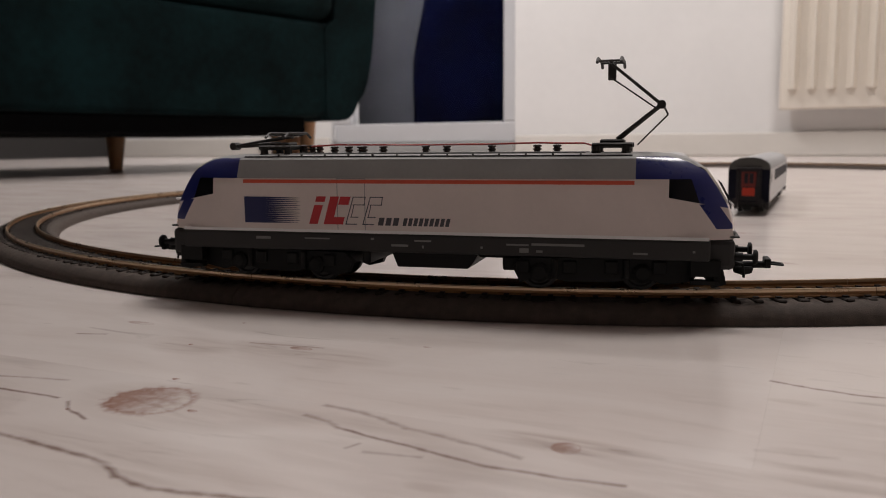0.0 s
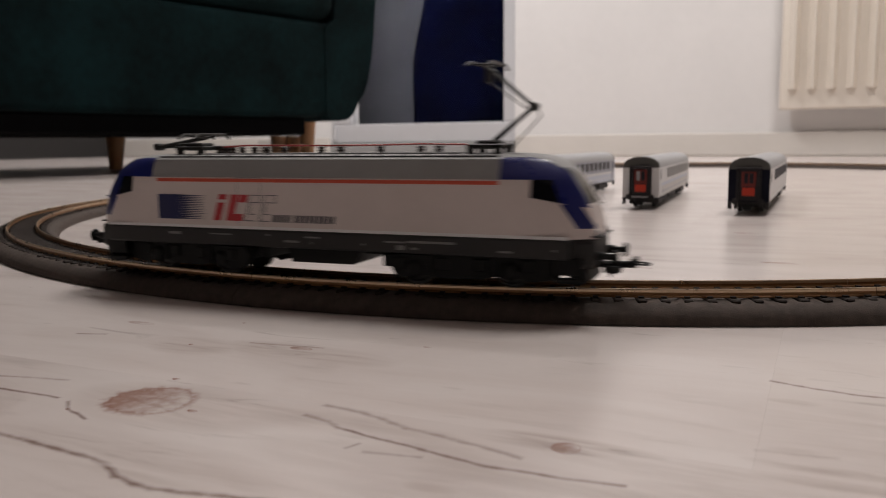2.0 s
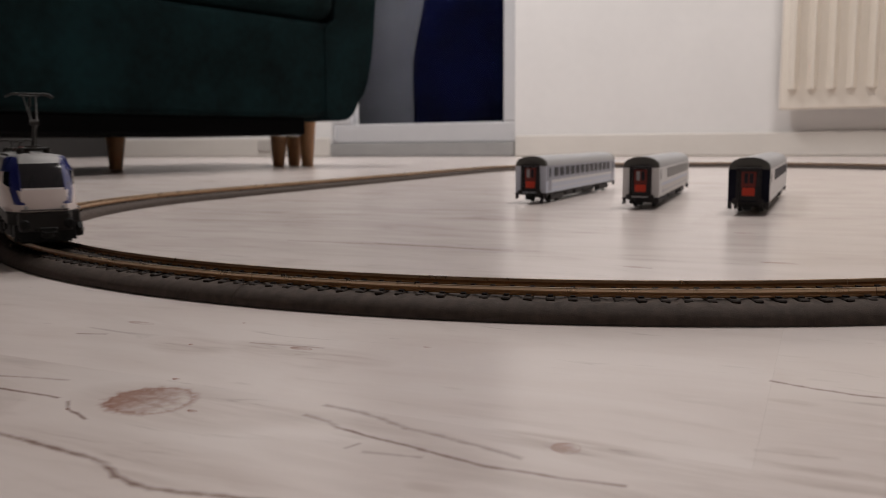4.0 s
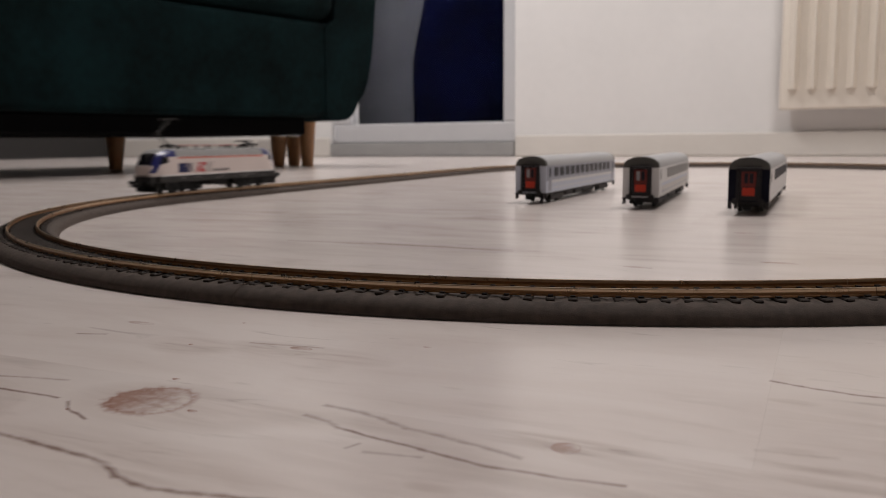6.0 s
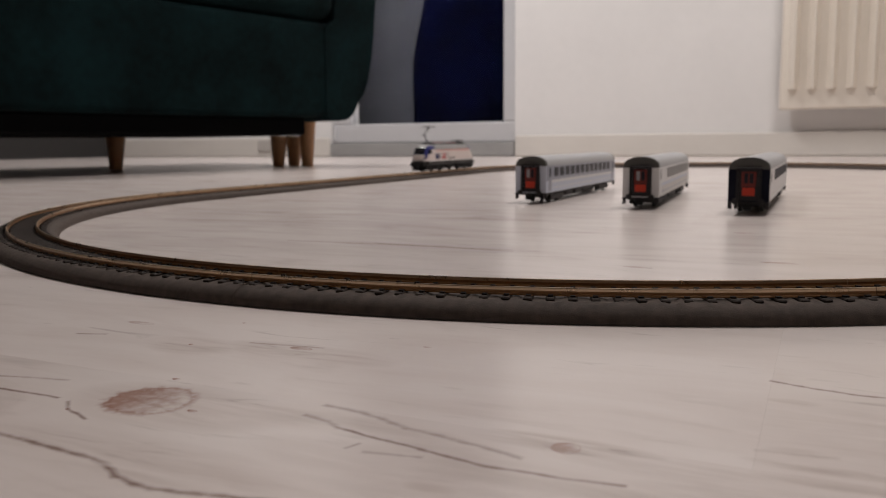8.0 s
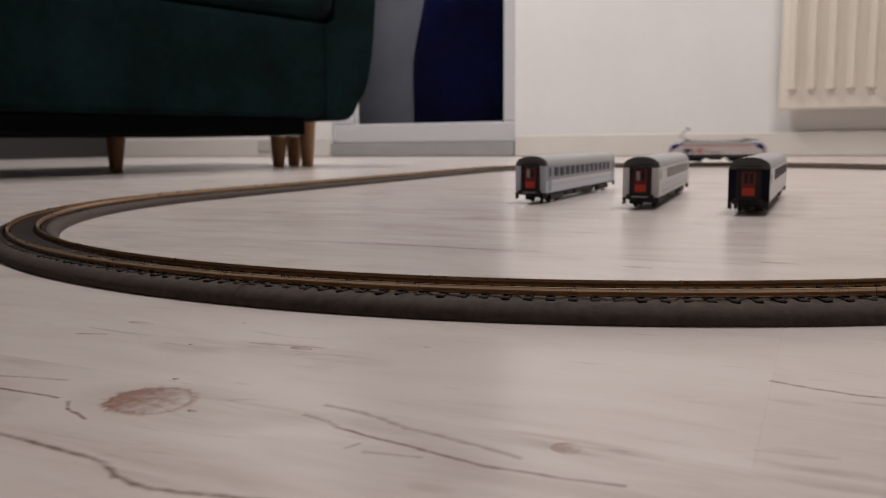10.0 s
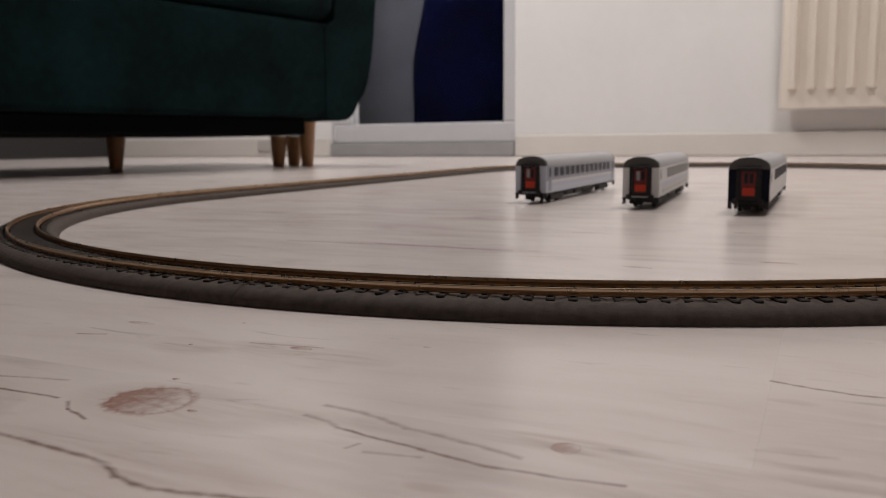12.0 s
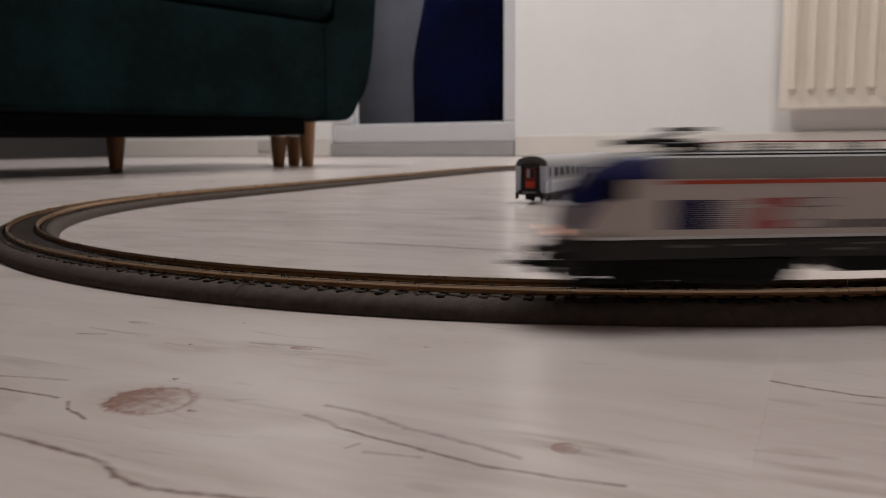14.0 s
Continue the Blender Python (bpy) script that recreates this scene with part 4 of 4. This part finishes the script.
    xs = [-50.0, -39.1, -27.8, -2.8, 21.8, 38.3, 45.4, 55.0, 58.5]
    zs = [49.9, 50.5, 50.4, 50.2, 50.3, 50.6, 50.4, 50.3, 49.3]
    for (xa, za), (xb, zb) in zip(zip(xs, zs), zip(xs[1:], zs[1:])):
        rod(bm, (xa * MM, 0, za * MM), (xb * MM, 0, zb * MM), 0.34 * MM, n=6)
    part("roof_cable", bm, M_REDWIRE, ob, "red lacquered roof cable")
    part("walkway", boxes(((-56 * MM, -7.5 * MM, 47.0 * MM), (56 * MM, -3.5 * MM, 47.5 * MM)), ((-56 * MM, 3.5 * MM, 47.0 * MM), (56 * MM, 7.5 * MM, 47.5 * MM)), bevel=0.1 * MM), M_ROOF, ob)
    for i in range(13):
        x = -58 + i * 9.4
        part("roof_bolt", rods(((x * MM, -12.2 * MM, 46.0 * MM), (x * MM, -12.2 * MM, 47.0 * MM), 0.4 * MM), n=6), M_FRAME, ob)
    for y in (-1, 1):
        a, b = sorted((y * 12.4 * MM, y * 13.0 * MM))
        part("roof_gutter", boxes(((-72 * MM, a, 45.9 * MM), (72 * MM, b, 46.5 * MM)), bevel=0.1 * MM), M_FRAME, ob, "dark gutter strip along the roof")
    pantograph(ob, 64.6, 1, True)
    pantograph(ob, -62.0, -1, False)
    return ob


LOCO = locomotive()
BOGIES = [bogie(LOCO, -56.9, 35.0, 32.5), bogie(LOCO, 56.9, 26.5, 36.0)]

# ---------------------------------------------------------------- three coaches standing on the floor; origin under the near end, +x to the far end


def coach_arch(half, z0, z1, top, n=9):
    """Cross section of a coach: flanks and an arched roof."""
    pts = [(-half, z0), (-half, z1)]
    for i in range(1, n):
        a = math.pi * (1 - i / n)
        pts.append((half * math.cos(a), z1 + (top - z1) * math.sin(a) ** 0.8))
    return pts + [(half, z1), (half, z0)]


def coach(m, label, low, high, roof, end, band, window, windows, side_edge):
    ob = thing("passenger_coach", label, "coach", m, group="three coaches on the floor")
    L, half = 282.0, 16.1
    mm = lambda pts: [(a * MM, b * MM) for a, b in pts]
    bm = bmesh.new()
    prism(bm, mm([(-half, 11), (-half, 22.5), (half, 22.5), (half, 11)]), 1.0 * MM, (L - 1) * MM, "X")
    part("lower_body", bm, low, ob)
    bm = bmesh.new()
    prism(bm, mm([(-half, 22.5), (-half, 37.5), (half, 37.5), (half, 22.5)]), 1.0 * MM, (L - 1) * MM, "X")
    part("upper_body", bm, high, ob)
    bm = prism(bmesh.new(), mm(coach_arch(half, 37.5, 38.0, 47.4)), 5.0 * MM, (L - 5) * MM, "X")
    part("roof", bm, roof, ob, smooth=True)
    for x0, x1 in ((0.0, 5.0), (L - 5.0, L)):
        part("roof_end", prism(bmesh.new(), mm(coach_arch(half - 0.3, 37.5, 37.9, 47.2)), x0 * MM, x1 * MM, "X"), M_C_ENDROOF, ob, "dark grey roof end", smooth=True)
        x = 0.0 if x0 == 0 else L
        d = -1 if x0 == 0 else 1
        lo, hi = sorted((x - d * 1.0, x))
        part("end_wall", boxes(((lo * MM, -15.9 * MM, 11 * MM), (hi * MM, 15.9 * MM, 37.5 * MM))), end, ob)
        lo, hi = sorted((x, x + d * 2.6))
        bm = boxes(((lo * MM, -9.6 * MM, 11.5 * MM), (hi * MM, -7.6 * MM, 37.2 * MM)), ((lo * MM, 7.6 * MM, 11.5 * MM), (hi * MM, 9.6 * MM, 37.2 * MM)), ((lo * MM, -9.6 * MM, 37.25 * MM), (hi * MM, 9.6 * MM, 39.2 * MM)), bevel=0.4 * MM)
        part("gangway_surround", bm, M_C_DARK, ob, "black rubber gangway surround")
        lo, hi = sorted((x, x + d * 0.8))
        door_ = part("gangway_door", boxes(((lo * MM, -7.4 * MM, 12.0 * MM), (hi * MM, 7.4 * MM, 37.0 * MM))), M_C_DARK, ob, "dark gangway door")
        lo, hi = sorted((x + d * 0.8, x + d * 1.3))
        lo2, hi2 = sorted((x + d * 1.25, x + d * 1.5))
        part("door_panel", boxes(((lo * MM, -4.9 * MM, 16.0 * MM), (hi * MM, 4.9 * MM, 22.6 * MM)), bevel=0.2 * MM), M_C_RED, door_, "orange-red lower door panel")
        part("door_panel", boxes(((lo * MM, -5.6 * MM, 23.4 * MM), (hi * MM, 5.6 * MM, 35.6 * MM)), bevel=0.2 * MM), M_C_DULLRED, door_, "dull red door leaf")
        part("door_window", boxes(((lo2 * MM, -3.6 * MM, 26.2 * MM), (hi2 * MM, -0.5 * MM, 34.4 * MM)), bevel=0.2 * MM), M_C_WIN, door_)
        part("door_window", boxes(((lo2 * MM, 0.5 * MM, 26.2 * MM), (hi2 * MM, 3.6 * MM, 34.4 * MM)), bevel=0.2 * MM), M_C_WIN if end is M_C_NAVY else M_LENS, door_)
        for y in (-9.8, 9.8):
            bm = lathe(bmesh.new(), [(r * MM, h * MM) for r, h in ((1.2, x), (1.2, x + d * 3.2), (2.6, x + d * 3.6), (2.5, x + d * 4.4))], (0, y * MM, 11.6 * MM), "X", 12)
            part("buffer", bm, M_C_DARK, ob, "black buffer", smooth=True)
        for y in (-14.2, 14.2):
            lo, hi = sorted((x, x + d * 0.6))
            part("corner_step", boxes(((lo * MM, (y - 1.6) * MM, 5.0 * MM), (hi * MM, (y + 1.6) * MM, 11.0 * MM)), bevel=0.15 * MM), M_C_DARK, ob)
        lo, hi = sorted((x - d * 4.0, x + d * 6.0))
        part("coupler", boxes(((lo * MM, -1.6 * MM, 5.0 * MM), (hi * MM, 1.6 * MM, 8.4 * MM)), ((min(x + d * 5, x + d * 6.2) * MM, -3.4 * MM, 4.6 * MM), (max(x + d * 5, x + d * 6.2) * MM, 3.4 * MM, 9.4 * MM)), bevel=0.2 * MM), M_BLACK, ob)
    for sign in (-1, 1):
        lo, hi = sorted((sign * (half - 0.1) * MM, sign * (half + 0.12) * MM))
        part("waist_band", boxes(((6 * MM, lo, 20.4 * MM), ((L - 6) * MM, hi, 23.2 * MM))), band, ob)
        part("sill_line", boxes(((6 * MM, lo, 15.0 * MM), ((L - 6) * MM, hi, 15.8 * MM))), side_edge, ob)
        lo, hi = sorted((sign * (half - 0.2) * MM, sign * (half + 0.22) * MM))
        for x0, x1 in windows:
            part("window", boxes(((x0 * MM, lo, 26.4 * MM), (x1 * MM, hi, 35.6 * MM)), bevel=0.15 * MM), window, ob)
        for x0 in (7.0, L - 17.0):
            dr = part("entrance_door", boxes(((x0 * MM, lo, 12.4 * MM), ((x0 + 10) * MM, hi - 0.0 if sign < 0 else hi, 36.8 * MM)), bevel=0.15 * MM), high, ob)
            lo2, hi2 = sorted((sign * (half + 0.2) * MM, sign * (half + 0.36) * MM))
            part("door_glass", boxes((((x0 + 2.6) * MM, lo2, 26.4 * MM), ((x0 + 7.4) * MM, hi2, 35.6 * MM))), window, dr)
    part("floor_pan", boxes(((4 * MM, -13 * MM, 8.6 * MM), ((L - 4) * MM, 13 * MM, 11 * MM)), bevel=0.4 * MM), M_FRAME, ob)
    for x0, x1, w in ((84, 112, 11), (118, 140, 12), (150, 176, 11.5), (182, 200, 10)):
        part("underfloor_box", boxes(((x0 * MM, -w * MM, 3.8 * MM), (x1 * MM, w * MM, 8.6 * MM)), bevel=0.6 * MM), M_FRAME, ob)
    for xc in (45.0, L - 45.0):
        bg = part("bogie", boxes(((xc - 24) * MM, -10 * MM, 5.0 * MM) and (((xc - 24) * MM, -10 * MM, 5.0 * MM), ((xc + 24) * MM, 10 * MM, 8.5 * MM)), bevel=0.4 * MM), M_FRAME, ob, "grey bogie")
        for y in (-1, 1):
            lo, hi = sorted((y * 11.2 * MM, y * 13.4 * MM))
            bm = prism(bmesh.new(), mm([(xc - 23, 8.0), (xc - 21, 4.2), (xc - 14.5, 2.6), (xc - 9, 4.6), (xc - 4, 3.4), (xc + 4, 3.4), (xc + 9, 4.6), (xc + 14.5, 2.6), (xc + 21, 4.2), (xc + 23, 8.0)]), lo, hi, "Y")
            part("side_frame", bm, M_FRAME, bg)
        for x in (xc - 14.4, xc + 14.4):
            bm = rod(bmesh.new(), (x * MM, -10 * MM, 6.1 * MM), (x * MM, 10 * MM, 6.1 * MM), 0.9 * MM, n=8)
            for y in (-1, 1):
                prof = [(6.1, 7.2), (6.1, 7.8), (5.3, 8.1), (5.3, 10.2), (1.4, 10.4)]
                lathe(bm, [(r * MM, h * MM * y) for r, h in (prof if y > 0 else prof[::-1])], (x * MM, 0, 6.1 * MM), "Y", 18)
            part("wheelset", bm, M_FRAME, bg, smooth=True)
    return ob


W_MANY = [(26 + i * 19.4, 26 + i * 19.4 + 14.0) for i in range(12)]
W_LONG = [(60.0, 262.0)]
coach(pose(0.0876, 0.800, 0.0, 0, 0, 64.5), "pale blue and grey model passenger coach with smoked windows", M_C_LIGHT, M_C_GREY, M_C_ROOF, M_C_LIGHT, M_C_WHITE, M_C_WIN, W_MANY, M_C_WHITE)
coach(pose(0.1775, 0.722, 0.0, 0, 0, 68.0), "pale grey model passenger coach with a long grey window band", M_C_CREAM, M_C_WHITE, M_C_ROOF, M_C_WHITE, M_C_LIGHT, M_C_WINL, W_LONG, M_C_GREY)
coach(pose(0.2498, 0.657, 0.0, 0, 0, 64.5), "white model passenger coach with navy end and window band", M_C_WHITE, M_C_WHITE, M_C_ROOF, M_C_NAVY, M_C_WHITE, M_C_NAVY, W_LONG, M_C_CREAM)

# ---------------------------------------------------------------- floor boards
PLANK_L, PLANK_W, BOARD_EDGE = 1.30, 0.20, 0.139


def lay_floor():
    base = setting("floor", boxes(((U0 - 0.2, V0 - 0.2, -0.12), (U1 + 0.2, V1 + 0.25, -0.0105))), M_GASKET, "white-washed knotty oak laminate floor", "floor")
    g = 0.000005
    bm = bmesh.new()
    box(bm, (g, -PLANK_W + g, -0.0105), (PLANK_L - g, -g, 0.0), 0.00002, 1)
    mesh = mesh_of("plank", bm, M_FLOOR)
    first = int(math.floor((V0 - 0.2) / PLANK_W)) - 1
    for row in range(first, int(V1 / PLANK_W) + 3):
        v = row * PLANK_W + BOARD_EDGE
        if v - PLANK_W > V1 + 0.2:
            continue
        shift = 0.0 if row == 0 else (row * 0.47) % 1.0 * PLANK_L
        k = int(math.floor((U0 - 0.2 - shift) / PLANK_L))
        while shift + k * PLANK_L < U1 + 0.2:
            a, b = max(shift + k * PLANK_L, U0 - 0.2), min(shift + (k + 1) * PLANK_L, U1 + 0.2)
            k += 1
            if b - a < 0.02:
                continue
            ob = new("plank", mesh)
            ob.parent = base
            # boards at the walls are cut to length
            ob.matrix_local = pose(a, v, 0) @ Matrix.Diagonal(((b - a) / PLANK_L, 1, 1, 1))


lay_floor()

# ---------------------------------------------------------------- movement
# seconds, metres along the track
RUN = [(0.0, 0.1195), (1.2, 0.1195), (1.4, 0.1205), (1.6, 0.1270), (1.8, 0.1425), (2.0, 0.1625), (2.5, 0.2240), (3.0, 0.2880), (3.2, 0.3160), (4.3, 0.500), (5.3, 0.7130), (5.5, 0.7660), (6.0, 0.9040), (6.5, 1.0500),
       (7.0, 1.2050), (7.5, 1.3650), (8.0, 1.5300), (8.2, 1.5980), (9.2, 1.995), (10.3, 2.4600), (10.5, 2.5380), (11.0, 2.7250), (11.2, 2.8000), (12.4, 3.4100), (13.8, 4.1970), (13.9, 4.2490), (14.0, 4.3010)]
HALF_PIVOT = 0.0569


def run_at(t):
    """Smooth monotone interpolation of RUN."""
    ts = [a for a, _ in RUN]
    ss = [b for _, b in RUN]
    slope = [(ss[i + 1] - ss[i]) / (ts[i + 1] - ts[i]) for i in range(len(ts) - 1)]
    d = [slope[0]] + [0.0 if a * b <= 0 else 2 * a * b / (a + b) for a, b in zip(slope, slope[1:])] + [slope[-1]]
    i = min(max(0, sum(1 for a in ts if a <= t) - 1), len(slope) - 1)
    h = ts[i + 1] - ts[i]
    u = (t - ts[i]) / h
    return (ss[i] * (1 + 2 * u) * (1 - u) ** 2 + d[i] * h * u * (1 - u) ** 2 + ss[i + 1] * u * u * (3 - 2 * u) + d[i + 1] * h * u * u * (u - 1))


def motions():
    rows, turns = [], ([], [])
    for i in range(141):
        t = i / 10
        s = run_at(t)
        fx, fy, fa = on_track(s + HALF_PIVOT)
        bx, by, ba = on_track(s - HALF_PIVOT)
        # +x of the locomotive trails: it runs with the lowered pantograph first
        a = math.atan2(by - fy, bx - fx)
        rows.append((t, pose((fx + bx) / 2, (fy + by) / 2, RAIL_TOP + 0.0003, 0, 0, math.degrees(a))))
        for k, (h, x) in enumerate(((fa, -HALF_PIVOT), (ba, HALF_PIVOT))):
            off = math.remainder(h + math.pi - a, 2 * math.pi)
            turns[k].append((t, pose(x, 0, 0, 0, 0, math.degrees(off))))
    walk(LOCO, rows)
    for ob, r in zip(BOGIES, turns):
        walk(ob, r)


motions()
